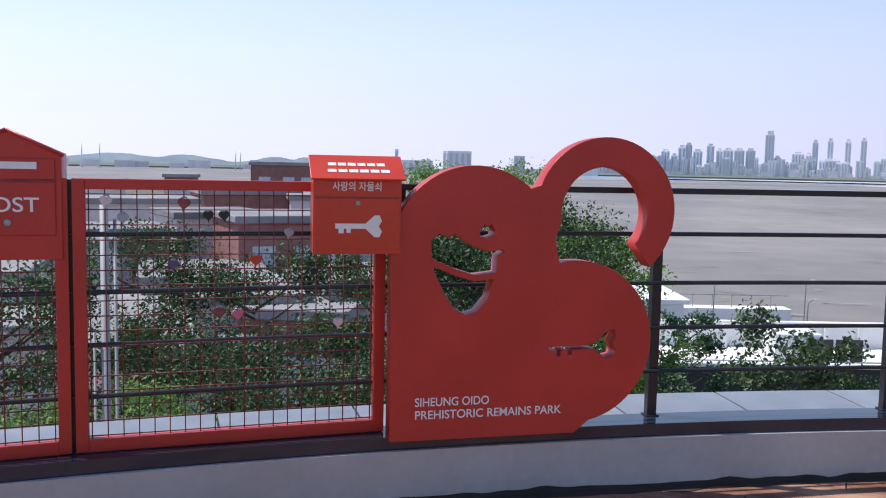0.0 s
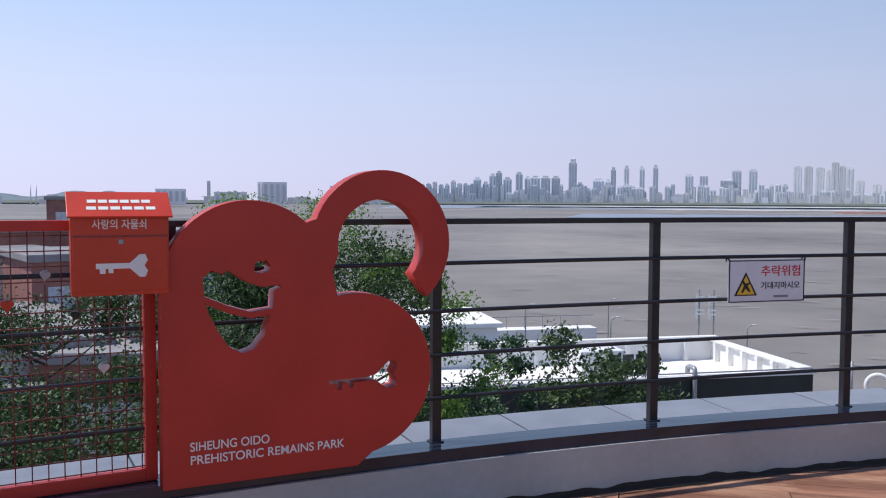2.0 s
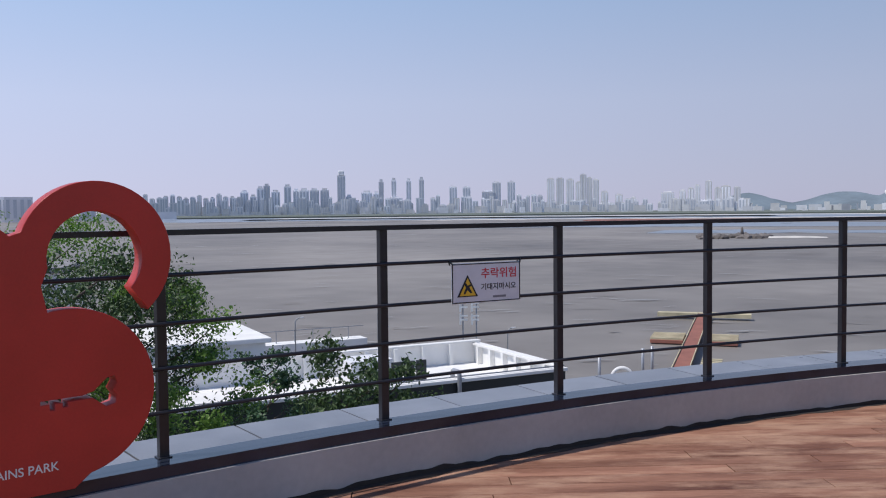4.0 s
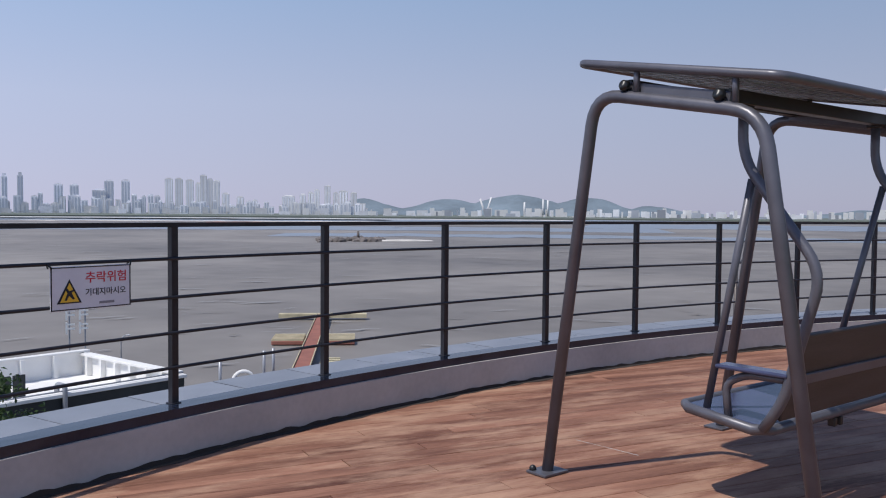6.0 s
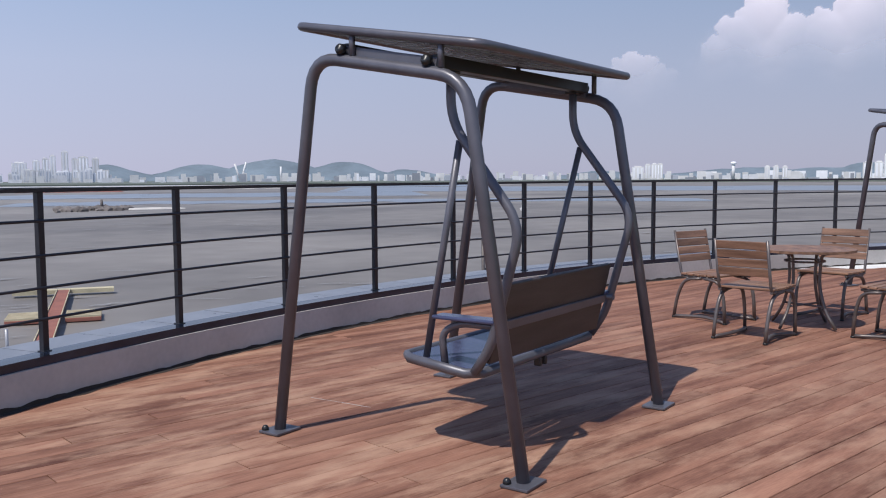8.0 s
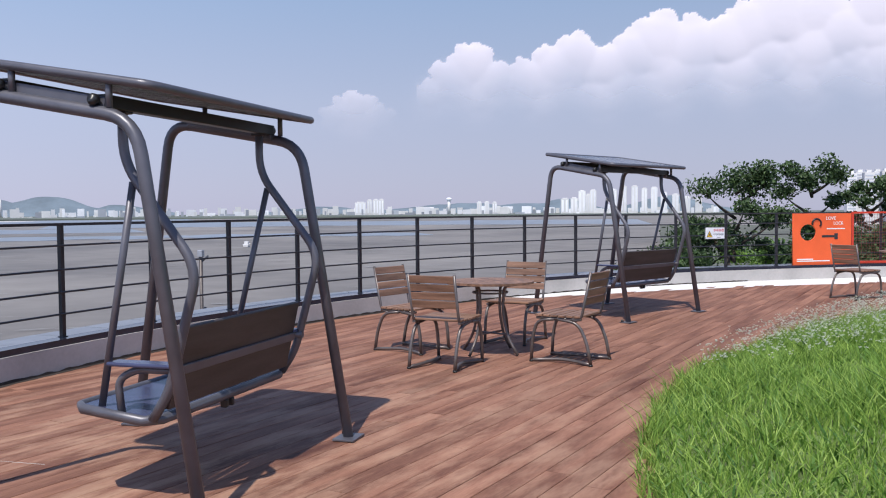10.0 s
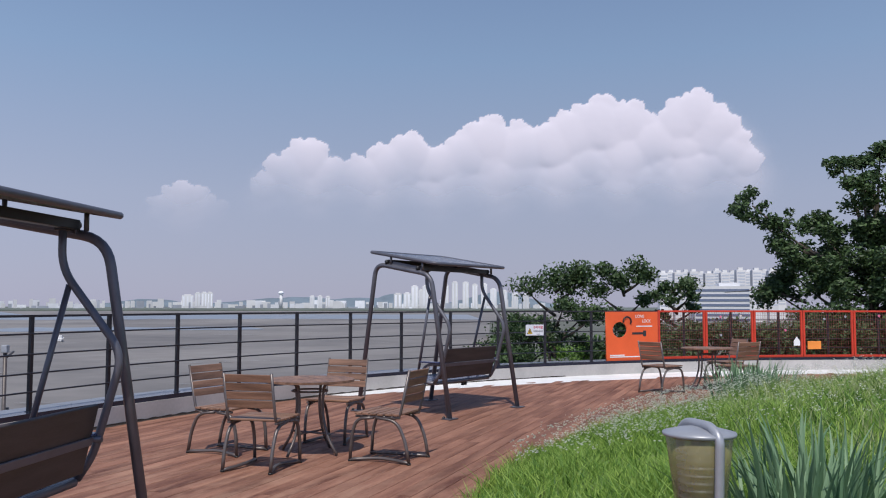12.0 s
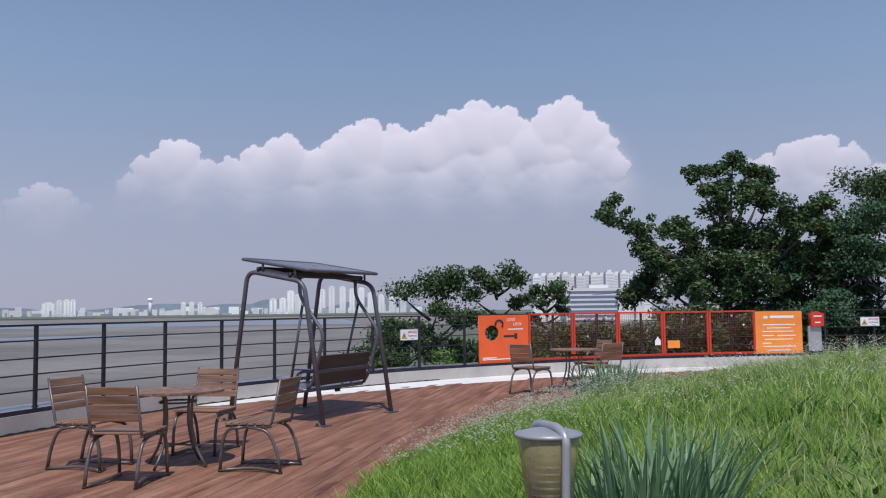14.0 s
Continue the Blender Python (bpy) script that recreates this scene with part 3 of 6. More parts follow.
for x0, x1, z in ((-0.38, -0.28, 1.14), (-0.22, 0.38, 1.15), (-0.40, 0.40, 0.98), (-0.30, 0.30, 0.90), (-0.42, 0.36, 0.82), (-0.42, -0.12, 0.72), (-0.05, 0.42, 0.72), (-0.36, 0.34, 0.63), (-0.42, -0.20, 0.54), (-0.40, 0.40, 0.46), (-0.28, 0.28, 0.37)):
    part("lettering_bar", bxm((x0, -0.019, z), (x1, -0.0165, z + (0.06 if z > 1.1 else 0.022))), M_INK, notice)
far_box = empty("post_box", on_fence(-11.75, 0.14) @ pose(0, 0, 0.05), "red metal post box with gabled top beside the notice board", "post box")
shape("body", [[(-0.15, 0.90), (0.15, 0.90), (0.15, 1.20), (0.0, 1.25), (-0.15, 1.20)]], 0.16, M_RED_BOX, far_box, 0.004)
part("slot", bxm((-0.10, -0.086, 1.12), (0.10, -0.081, 1.15)), M_INK, far_box)
part("key_emblem", bxm((-0.07, -0.086, 0.97), (0.07, -0.081, 1.0), 0.004), M_INK, far_box)
part("stand", bxm((-0.20, 0.0, 0.303), (0.12, 0.06, 0.90), 0.004), M_LAMP, far_box)
hang = empty("white_tag", on_fence(3.25, 0.08), "white house-shaped tag hung on the wire mesh", "tag")
shape("plate", [[(-0.075, 0.56), (0.075, 0.56), (0.075, 0.66), (0.0, 0.76), (-0.075, 0.66)]], 0.01, M_INK, hang)
hang = empty("orange_tag", on_fence(1.7, 0.08), "small orange plate hung on the wire mesh", "tag")
part("plate", bxm((-0.16, -0.006, 0.48), (0.16, 0.006, 0.66), 0.003), M_ORANGE2, hang)
for du, z, a in ((-0.3, 1.2, 9), (0.2, 1.22, 9), (0.1, 0.9, 4.6), (-0.2, 1.15, 0), (0.3, 1.2, 0), (0.0, 1.22, -4), (0.3, 1.0, -4), (-0.3, 0.8, 9)):
    love_lock(a, du, z, 0.06, random.choice((M_PALE, M_PINK, M_LAMP)), "small pale padlock on the far wire mesh")


# ---- swing benches ----
def swing_bench(m):
    th = empty("swing_bench", m, "bronze-grey tubular steel swing bench with solar-panel canopy on the deck", "swing bench", "swing benches")
    for sx in (-1, 1):
        x = sx * 0.815
        fr = part("end_frame", tubem([(x, 0.750, 0.012), (x, 0.455, 1.983), (x, -0.465, 1.817), (x, -0.765, 0.012)], 0.031, sides=14, fillet=0.16), M_BRONZE, th)
        for fy, sy in ((-0.765, -1), (0.750, 1)):
            fp = part("foot_plate", bxm((x - 0.09, fy - 0.07, 0.002), (x + 0.09, fy + 0.07, 0.014), 0.002), M_BRONZE, th)
            part("bolt_cap", lathem([(0.0, 0.0), (0.019, 0.0), (0.019, 0.012), (0.012, 0.024), (0.002, 0.028)], 12), M_BLACK, fp).matrix_basis = pose(x + 0.06 * sx, fy + 0.05, 0.014)
        brk = part("bracket", bxm((-0.018, -0.30, -0.045), (0.018, 0.30, 0.03), 0.004, pose(x - sx * 0.03, 0, 1.945, 10.3)), M_BRONZE, th)
        for y in (-0.26, 0.26):
            bm = bmesh.new()
            lathe(bm, [(0.0, 0.0), (0.028, 0.0), (0.028, 0.02), (0.02, 0.032), (0.0, 0.036)], 14, pose(x + sx * 0.004, y, 1.955 + y * 0.18, 0, 90 * sx))
            part("bolt_cap", bm, M_BLACK, brk)
        for y in (-0.33, 0.20):
            part("canopy_stub", tubem([(x, y, 1.93 + y * 0.18), (x, y, 2.06 + y * 0.165)], 0.016, sides=8), M_BRONZE, th)
    for y in (-0.27, 0.27):
        part("beam", bxm((-0.80, y - 0.03, 1.925 + y * 0.18), (0.80, y + 0.03, 1.985 + y * 0.18), 0.004), M_BLACK, th, "dark square steel beam")
    # canopy: rounded tube round a thin panel, tilted towards the sun side
    cm = pose(0, 0, 2.052, 9.5)
    X, Y = 0.830, 0.562
    loop = []
    for cx_, cy_, a0 in ((X - 0.06, Y - 0.06, 0), (-X + 0.06, Y - 0.06, 90), (-X + 0.06, -Y + 0.06, 180), (X - 0.06, -Y + 0.06, 270)):
        for i in range(5):
            a = radians(a0 + 90 * i / 4)
            loop.append(cm @ Vector((cx_ + 0.06 * math.cos(a), cy_ + 0.06 * math.sin(a), 0)))
    can = part("canopy", tubem(loop, 0.022, sides=10, closed=True), M_BRONZE, th)
    part("panel", bxm((-X + 0.02, -Y + 0.02, -0.012), (X - 0.02, Y - 0.02, 0.012), 0.002, cm), M_PANEL, can, "dark solar panel")
    bm = bmesh.new()
    for i in range(1, 12):
        box(bm, (-X + 0.03 + i * (2 * X - 0.06) / 12 - 0.002, -Y + 0.03, -0.0155), (-X + 0.03 + i * (2 * X - 0.06) / 12 + 0.002, Y - 0.03, -0.0125), cm)
    for j in range(1, 7):
        box(bm, (-X + 0.03, -Y + 0.03 + j * (2 * Y - 0.06) / 7 - 0.002, -0.0185), (X - 0.03, -Y + 0.03 + j * (2 * Y - 0.06) / 7 + 0.002, -0.0160), cm)
    part("cell_grid", bm, M_LAMP, can)
    # hanging seat, open towards the sea, hung a little off the middle
    F, B, C, ZF, ZB = 0.075, -0.385, 0.045, 0.452, 0.412
    seat = part("seat_frame", tubem([(C - 0.60, F, ZF), (C + 0.60, F, ZF), (C + 0.66, F - 0.06, ZF), (C + 0.66, B + 0.06, ZB), (C + 0.60, B, ZB), (C - 0.60, B, ZB), (C - 0.66, B + 0.06, ZB), (C - 0.66, F - 0.06, ZF)], 0.026, sides=10, closed=True), M_BRONZE, th)
    slope = math.degrees(math.atan2(ZF - ZB, F - B))
    part("seat_board", bxm((-0.63, 0.03, -0.005), (0.63, F - B - 0.02, 0.015), 0.004, pose(C, B, ZB, slope)), M_SEAT, seat, "smooth dark seat board, base tinted blue for reflected sky")
    for dx in (-0.03, 0.03):
        part("seat_clamp", bxm((C + dx - 0.014, B - 0.02, 0.345), (C + dx + 0.014, B + 0.02, 0.390), 0.006), M_BLACK, seat)
    for sx in (-1, 1):
        x = C + sx * 0.655
        part("hanger", tubem([(x, -0.245, 1.90), (x, -0.245, 1.64), (x, -0.635, 1.142), (x, -0.47, 0.56), (x, -0.375, 0.42)], 0.024, sides=12, fillet=0.12), M_BRONZE, th)
        part("front_hanger", tubem([(x, -0.295, 1.545), (x - sx * 0.06, -0.04, 0.43)], 0.018, sides=10), M_BRONZE, th)
        arm = part("armrest_tube", tubem([(x - sx * 0.02, -0.19, 0.43), (x - sx * 0.02, -0.17, 0.60), (x - sx * 0.02, -0.28, 0.655), (x - sx * 0.02, -0.53, 0.655)], 0.019, sides=8, fillet=0.07), M_BRONZE, th)
        part("armrest", bxm((x - sx * 0.02 - 0.05, -0.50, 0.670), (x - sx * 0.02 + 0.05, -0.14, 0.690), 0.008), M_SEAT, arm)
        part("swivel", bxm((x - 0.03, -0.285, 1.865), (x + 0.03, -0.205, 1.925), 0.006), M_BLACK, th)
    bk = pose(C, -0.425, 0.465, 13.0)
    part("backrest", bxm((-0.62, -0.014, 0.0), (0.60, 0.014, 0.190), 0.006, bk), M_BACK, th)
    part("backrest", bxm((-0.62, -0.014, 0.200), (0.60, 0.014, 0.405), 0.006, bk), M_BACK, th)
    part("back_rail", bxm((-0.62, -0.028, 0.170), (0.60, -0.015, 0.220), 0.004, bk), M_BRONZE, th)
    return th


swing_bench(pose(4.838, 1.822, 0.024, 0, 0, -11.6))
swing_bench(pose(12.303, -1.411, 0.024, 0, 0, -41.4))


# ---- tables and chairs ----
def slat_chair(m, label):
    th = empty("slatted_chair", m, label, "chair", "chairs round the tables")
    w = 0.215
    for sx in (-1, 1):
        x = sx * w
        part("leg", tubem([(x, 0.275, 0.012), (x, 0.262, 0.24), (x, 0.215, 0.405), (x, 0.05, 0.425)], 0.0155, sides=8, fillet=0.12), M_CHAIR, th)
        part("leg", tubem([(x, -0.285, 0.012), (x, -0.25, 0.22), (x, -0.17, 0.40), (x, 0.02, 0.425)], 0.0155, sides=8, fillet=0.12), M_CHAIR, th)
        part("back_post", tubem([(x, -0.10, 0.405), (x, -0.20, 0.44), (x, -0.288, 0.885)], 0.0125, sides=8, fillet=0.05), M_CHAIR, th)
        part("seat_rail", tubem([(x, -0.20, 0.432), (x, 0.22, 0.432)], 0.0125, sides=8), M_CHAIR, th)
        part("runner", tubem([(x, 0.275, 0.016), (x * 0.80, 0.16, 0.022), (x * 0.66, 0.0, 0.032), (x * 0.80, -0.16, 0.022), (x, -0.285, 0.016)], 0.0165, sides=8, fillet=0.08), M_CHAIR, th)
        for y in (-0.285, 0.275):
            part("glide", lathem([(0.0, 0.0), (0.019, 0.0), (0.019, 0.014), (0.0, 0.018)], 10), M_BLACK, th).matrix_basis = pose(x, y, 0.0)
    part("cross_bar", tubem([(-w, 0.0, 0.425), (w, 0.0, 0.425)], 0.010, sides=6), M_CHAIR, th)
    data = None
    for i in range(6):
        y = -0.165 + i * 0.072
        if data is None:
            s_ = part("seat_slat", bxm((-0.235, -0.030, 0.0), (0.235, 0.030, 0.02), 0.004), M_SLAT, th)
            data = s_.data
        else:
            s_ = new("seat_slat", data)
            s_.parent = th
        s_.matrix_basis = pose(0, y, 0.444 + 0.004 * abs(i - 2.0) / 2)
    for i in range(4):
        z = 0.605 + i * 0.078
        t = (z - 0.44) / 0.42
        s_ = new("back_slat", data)
        s_.parent = th
        s_.matrix_basis = pose(0, -0.200 - 0.085 * t + 0.014, z, 101.4) @ Matrix.Diagonal((0.94, 1.17, 1, 1))
    return th


def slat_table(m):
    th = empty("round_table", m, "round slatted wooden table on bent steel legs on the deck", "table", "outdoor tables")
    rad, z = 0.43, 0.690
    for i in range(9):
        x0, x1 = -rad + 2 * rad * i / 9 + 0.004, -rad + 2 * rad * (i + 1) / 9 - 0.004
        n = 6
        up_, dn_ = [], []
        for j in range(n + 1):
            x = x0 + (x1 - x0) * j / n
            y = math.sqrt(max(0.0004, rad * rad - x * x))
            up_.append((x, y))
            dn_.append((x, -y))
        pl = up_ + dn_[::-1]
        bm = bmesh.new()
        f = bm.faces.new([bm.verts.new((x, y, z)) for x, y in pl])
        r_ = bmesh.ops.extrude_face_region(bm, geom=[f])
        bmesh.ops.translate(bm, verts=[v for v in r_["geom"] if isinstance(v, bmesh.types.BMVert)], vec=(0, 0, 0.022))
        bmesh.ops.recalc_face_normals(bm, faces=bm.faces)
        part("top_slat", bm, M_SLAT, th)
    part("rim", tubem([(x * 1.0, y * 1.0, z + 0.006) for x, y in arc(0, 0, rad - 0.01, 0, 350, 36)], 0.008, sides=6, closed=True), M_CHAIR, th)
    part("under_ring", tubem([(x, y, 0.60) for x, y in arc(0, 0, 0.17, 0, 340, 20)], 0.010, sides=6, closed=True), M_CHAIR, th)
    for k in range(4):
        c, s_ = math.cos(radians(45 + 90 * k)), math.sin(radians(45 + 90 * k))
        part("leg", tubem([(0.30 * c, 0.30 * s_, 0.687), (0.17 * c, 0.17 * s_, 0.67), (0.15 * c, 0.15 * s_, 0.40), (0.22 * c, 0.22 * s_, 0.16), (0.33 * c, 0.33 * s_, 0.010)], 0.014, sides=8, fillet=0.10), M_CHAIR, th)
    part("brace", tubem([(-0.15, -0.15, 0.20), (0.15, 0.15, 0.20)], 0.010, sides=6), M_CHAIR, th)
    part("brace", tubem([(-0.15, 0.15, 0.20), (0.15, -0.15, 0.20)], 0.010, sides=6), M_CHAIR, th)
    return th


Z0 = 0.024
slat_table(pose(8.80, 0.165, Z0, 0, 0, 10))
slat_table(pose(14.73, -6.22, Z0, 0, 0, -35))
CH = "brown slatted wooden chair on bent steel legs beside the round table"
for x, y, turn in ((8.963, 0.960, 148.7), (8.097, 0.534, 249.0), (9.603, -0.074, 66.7), (8.415, -0.592, -26.8), (14.324, -5.277, 212.8), (14.252, -6.537, 288.5), (15.28, -6.78, 10.0)):
    slat_chair(pose(x, y, Z0, 0, 0, turn) @ Matrix.Diagonal((1.05, 1.05, 0.955, 1)), CH)


# ---- bollard lamp ----
def bollard_lamp(m):
    th = empty("bollard_lamp", m, "grey louvred bollard lamp with amber diffuser in the grass", "bollard lamp")
    part("stem", lathem([(0.078, -0.2), (0.078, 0.662), (0.070, 0.668)], 32), M_LOUVRE, th)
    data = None
    for i in range(18):
        z = 0.12 + i * 0.030
        r_ = 0.083 + 0.0006 * i
        ob = part("louvre", lathem([(r_ - 0.012, z), (r_ + 0.004, z + 0.002), (r_ + 0.006, z + 0.007), (r_ - 0.012, z + 0.014)], 32), M_LAMP, th)
    part("diffuser", lathem([(0.080, 0.662), (0.0865, 0.667), (0.112, 0.868), (0.108, 0.872)], 40), M_AMBER, th, "clear amber plastic diffuser")
    part("core", lathem([(0.030, 0.66), (0.030, 0.872)], 16), M_LOUVRE, th)
    for i in range(7):
        z = 0.675 + i * 0.024
        part("reflector_ring", lathem([(0.028, z + 0.012), (0.068 + 0.002 * i, z), (0.070 + 0.002 * i, z + 0.003), (0.028, z + 0.016)], 28), M_LAMP, th)
    part("cap", lathem([(0.100, 0.868), (0.121, 0.870), (0.124, 0.876), (0.122, 0.882), (0.07, 0.894), (0.03, 0.900), (0.002, 0.901)], 40), M_LAMP, th)
    part("strap", tubem([(-0.092, -0.055, -0.15), (-0.095, -0.055, 0.60), (-0.108, -0.062, 0.878), (-0.06, -0.035, 0.906), (0.06, 0.035, 0.906), (0.108, 0.062, 0.878), (0.095, 0.055, 0.60), (0.092, 0.055, -0.15)], 0.016, sides=8, fillet=0.05), M_LAMP, th)
    return th


# ---- garden mound ----
GR = 10.08


def mound(x, y):
    s_ = GR - math.hypot(x - CX, y - CY)
    if s_ < 0:
        return 0.0
    return 1.30 * (1 - math.exp(-s_ / 4.2)) + 0.05 * noise.noise((x * 0.5, y * 0.5, 0)) * min(1.0, s_)


vs, fs = [], []
NA, NR = 160, 26
for j in range(NR + 1):
    r_ = GR * (1 - j / NR) + 0.02
    for i in range(NA):
        a = 2 * math.pi * i / NA
        rr = r_ * (1 + (0.012 * noise.noise((math.cos(a) * 4, math.sin(a) * 4, 0)) if j == 0 else 0))
        x, y = CX + rr * math.cos(a), CY + rr * math.sin(a)
        vs.append((x, y, mound(x, y) + 0.025))
for j in range(NR):
    for i in range(NA):
        fs.append((j * NA + i, j * NA + (i + 1) % NA, (j + 1) * NA + (i + 1) % NA, (j + 1) * NA + i))
tagged(raw("garden_mound", vs, fs, M_SOIL, smooth=True), "grassy garden mound in the middle of the deck", "garden bed", kind="structure")

rng = np.random.RandomState(4)


def blades(name, xy, zbase, height, width, lean, mat, segs=2):
    """Many tapered, bent blades in one mesh."""
    n = len(xy)
    az = rng.uniform(0, 2 * np.pi, n)
    la = rng.uniform(0, 2 * np.pi, n)
    ln = lean * rng.uniform(0.2, 1.0, n) * height
    verts = np.zeros((n, 2 * segs + 1, 3))
    for k in range(segs + 1):
        t = k / segs
        cx_ = xy[:, 0] + np.cos(la) * ln * t ** 1.8
        cy_ = xy[:, 1] + np.sin(la) * ln * t ** 1.8
        cz_ = zbase + height * t * (1 - 0.18 * lean * t)
        if k == segs:
            verts[:, 2 * segs] = np.stack([cx_, cy_, cz_], 1)
        else:
            w_ = width * (1 - 0.75 * t ** 1.5) / 2
            verts[:, 2 * k] = np.stack([cx_ - np.cos(az) * w_, cy_ - np.sin(az) * w_, cz_], 1)
            verts[:, 2 * k + 1] = np.stack([cx_ + np.cos(az) * w_, cy_ + np.sin(az) * w_, cz_], 1)
    per = 2 * segs + 1
    fc = []
    for b in range(0, n * per, per):
        for k in range(segs - 1):
            fc.append((b + 2 * k, b + 2 * k + 1, b + 2 * k + 3, b + 2 * k + 2))
        fc.append((b + 2 * segs - 2, b + 2 * segs - 1, b + 2 * segs))
    return raw(name, verts.reshape(-1, 3).tolist(), fc, mat)


def scatter(n, a0, a1, s0, s1, power=1.0):
    a = np.radians(rng.uniform(a0, a1, n))
    s_ = s0 + (s1 - s0) * rng.uniform(0, 1, n) ** power
    return np.stack([CX + (GR - s_) * np.cos(a), CY + (GR - s_) * np.sin(a)], 1)


def ground_of(xy):
    return np.array([mound(x, y) for x, y in xy])


def clump(xy):
    return np.array([0.75 + 0.5 * noise.noise((x * 1.1, y * 1.1, 3.0)) + 0.35 * noise.noise((x * 4, y * 4, 9.0)) for x, y in xy])


xy = np.concatenate([scatter(52000, 5, 125, -0.10, 4.2, 1.25), scatter(26000, 60, 118, -0.14, 2.2, 1.1)])
tagged(blades("grass", xy, ground_of(xy), rng.uniform(0.10, 0.30, len(xy)) * clump(xy), rng.uniform(0.006, 0.013, len(xy)), 0.9, M_GRASS, 2), "unmown green grass over the garden mound", "grass", kind="stuff")
xy = np.concatenate([scatter(17000, -25, 60, 0.6, 6.5), scatter(7000, 40, 110, 1.5, 6.5)])
tagged(blades("tall_dry_grass", xy, ground_of(xy), rng.uniform(0.15, 0.36, len(xy)) * clump(xy), rng.uniform(0.005, 0.010, len(xy)), 0.7, M_STRAW, 2), "tall paler grass with seed heads on the mound", "grass", kind="stuff")

M_WEED = leaf_material("broad_weeds", (0.05, 0.135, 0.022), (0.19, 0.34, 0.065), 0.3)
xy = np.concatenate([scatter(9000, 10, 118, -0.06, 3.4, 1.2), scatter(5000, -15, 60, 0.4, 6.0)])
tagged(blades("broad_weeds", xy, ground_of(xy), rng.uniform(0.10, 0.25, len(xy)) * clump(xy), rng.uniform(0.016, 0.034, len(xy)), 1.1, M_WEED, 2), "broad-leaved dark green weeds among the grass", "weeds", kind="stuff")


def iris_leaf_mesh(k):
    """One long sword leaf, folded along its middle and bent over."""
    r_ = random.Random(60 + k)
    bend, vs, fs = r_.uniform(0.04, 0.34), [], []
    for i in range(7):
        t = i / 6
        w = 0.0092 * (1 - t ** 2.2) * (0.55 + 0.9 * min(1, t * 2.5)) + 0.0006
        x, z = bend * t ** 2.4, t * (1 - 0.22 * bend * t ** 3) - (0.12 * bend * t ** 6)
        vs += [(x, -w, z), (x + 0.004, 0, z), (x, w, z)]
    for i in range(6):
        fs += [(3 * i, 3 * i + 1, 3 * i + 4, 3 * i + 3), (3 * i + 1, 3 * i + 2, 3 * i + 5, 3 * i + 4)]
    me = bpy.data.meshes.new("leaf")
    me.from_pydata(vs, [], fs)
    me.polygons.foreach_set("use_smooth", [True] * len(me.polygons))
    me.materials.append((M_IRIS, M_IRIS_B)[k % 2])
    return me


M_IRIS_B = leaf_material("iris_leaves_pale", (0.13, 0.24, 0.12), (0.27, 0.40, 0.22), 0.2)
LEAVES = [iris_leaf_mesh(k) for k in range(8)]


def iris(x, y, n, spread, h):
    th = empty("iris_clump", pose(x, y, mound(x, y) - 0.01), "clump of long blue-green iris leaves in the grass", "plant", "iris clumps")
    r_ = random.Random(int(x * 100))
    for i in range(n):
        a = r_.uniform(0, 360)
        d = spread * math.sqrt(r_.random())
        lf = new("leaf", LEAVES[r_.randrange(8)])
        lf.parent = th
        s_ = h * r_.uniform(0.55, 1.05)
        lf.matrix_basis = pose(d * math.cos(radians(a)), d * math.sin(radians(a)), 0, 0, 0, a + r_.uniform(-50, 50)) @ pose(0, 0, 0, r_.uniform(-9, 9), r_.uniform(2, 26) * d / spread) @ Matrix.Diagonal((s_, 0.9 + 0.4 * r_.random(), s_, 1))
    return th


iris(3.42, -2.02, 230, 0.27, 0.66)
iris(3.80, -2.30, 210, 0.29, 0.64)
iris(10.6, -5.05, 150, 0.42, 0.58)
iris(11.2, -5.55, 130, 0.42, 0.54)
bollard_lamp(pose(2.80, -1.368, 0.20, 0, 0, 160) @ Matrix.Diagonal((0.92, 0.92, 0.975, 1)))

# small white flowers
xy = np.concatenate([scatter(1100, 35, 70, 0.0, 1.6), scatter(2600, -15, 75, 0.5, 5.0)])
vs, fs = [], []
for x, y in xy:
    z = mound(x, y) + rng.uniform(0.16, 0.34)
    for k in range(rng.randint(2, 5)):
        fx, fy, fz = x + rng.normal(0, 0.02), y + rng.normal(0, 0.02), z + rng.normal(0, 0.012)
        b = len(vs)
        s_ = rng.uniform(0.006, 0.012)
        vs += [(fx - s_, fy, fz), (fx, fy - s_, fz + 0.003), (fx + s_, fy, fz), (fx, fy + s_, fz + 0.003), (fx, fy, fz - s_)]
        fs += [(b, b + 1, b + 2, b + 3), (b, b + 4, b + 1), (b + 2, b + 4, b + 3)]
tagged(raw("white_flowers", vs, fs, M_BLOOM), "tiny white flowers scattered over the grass", "flowers", kind="stuff")


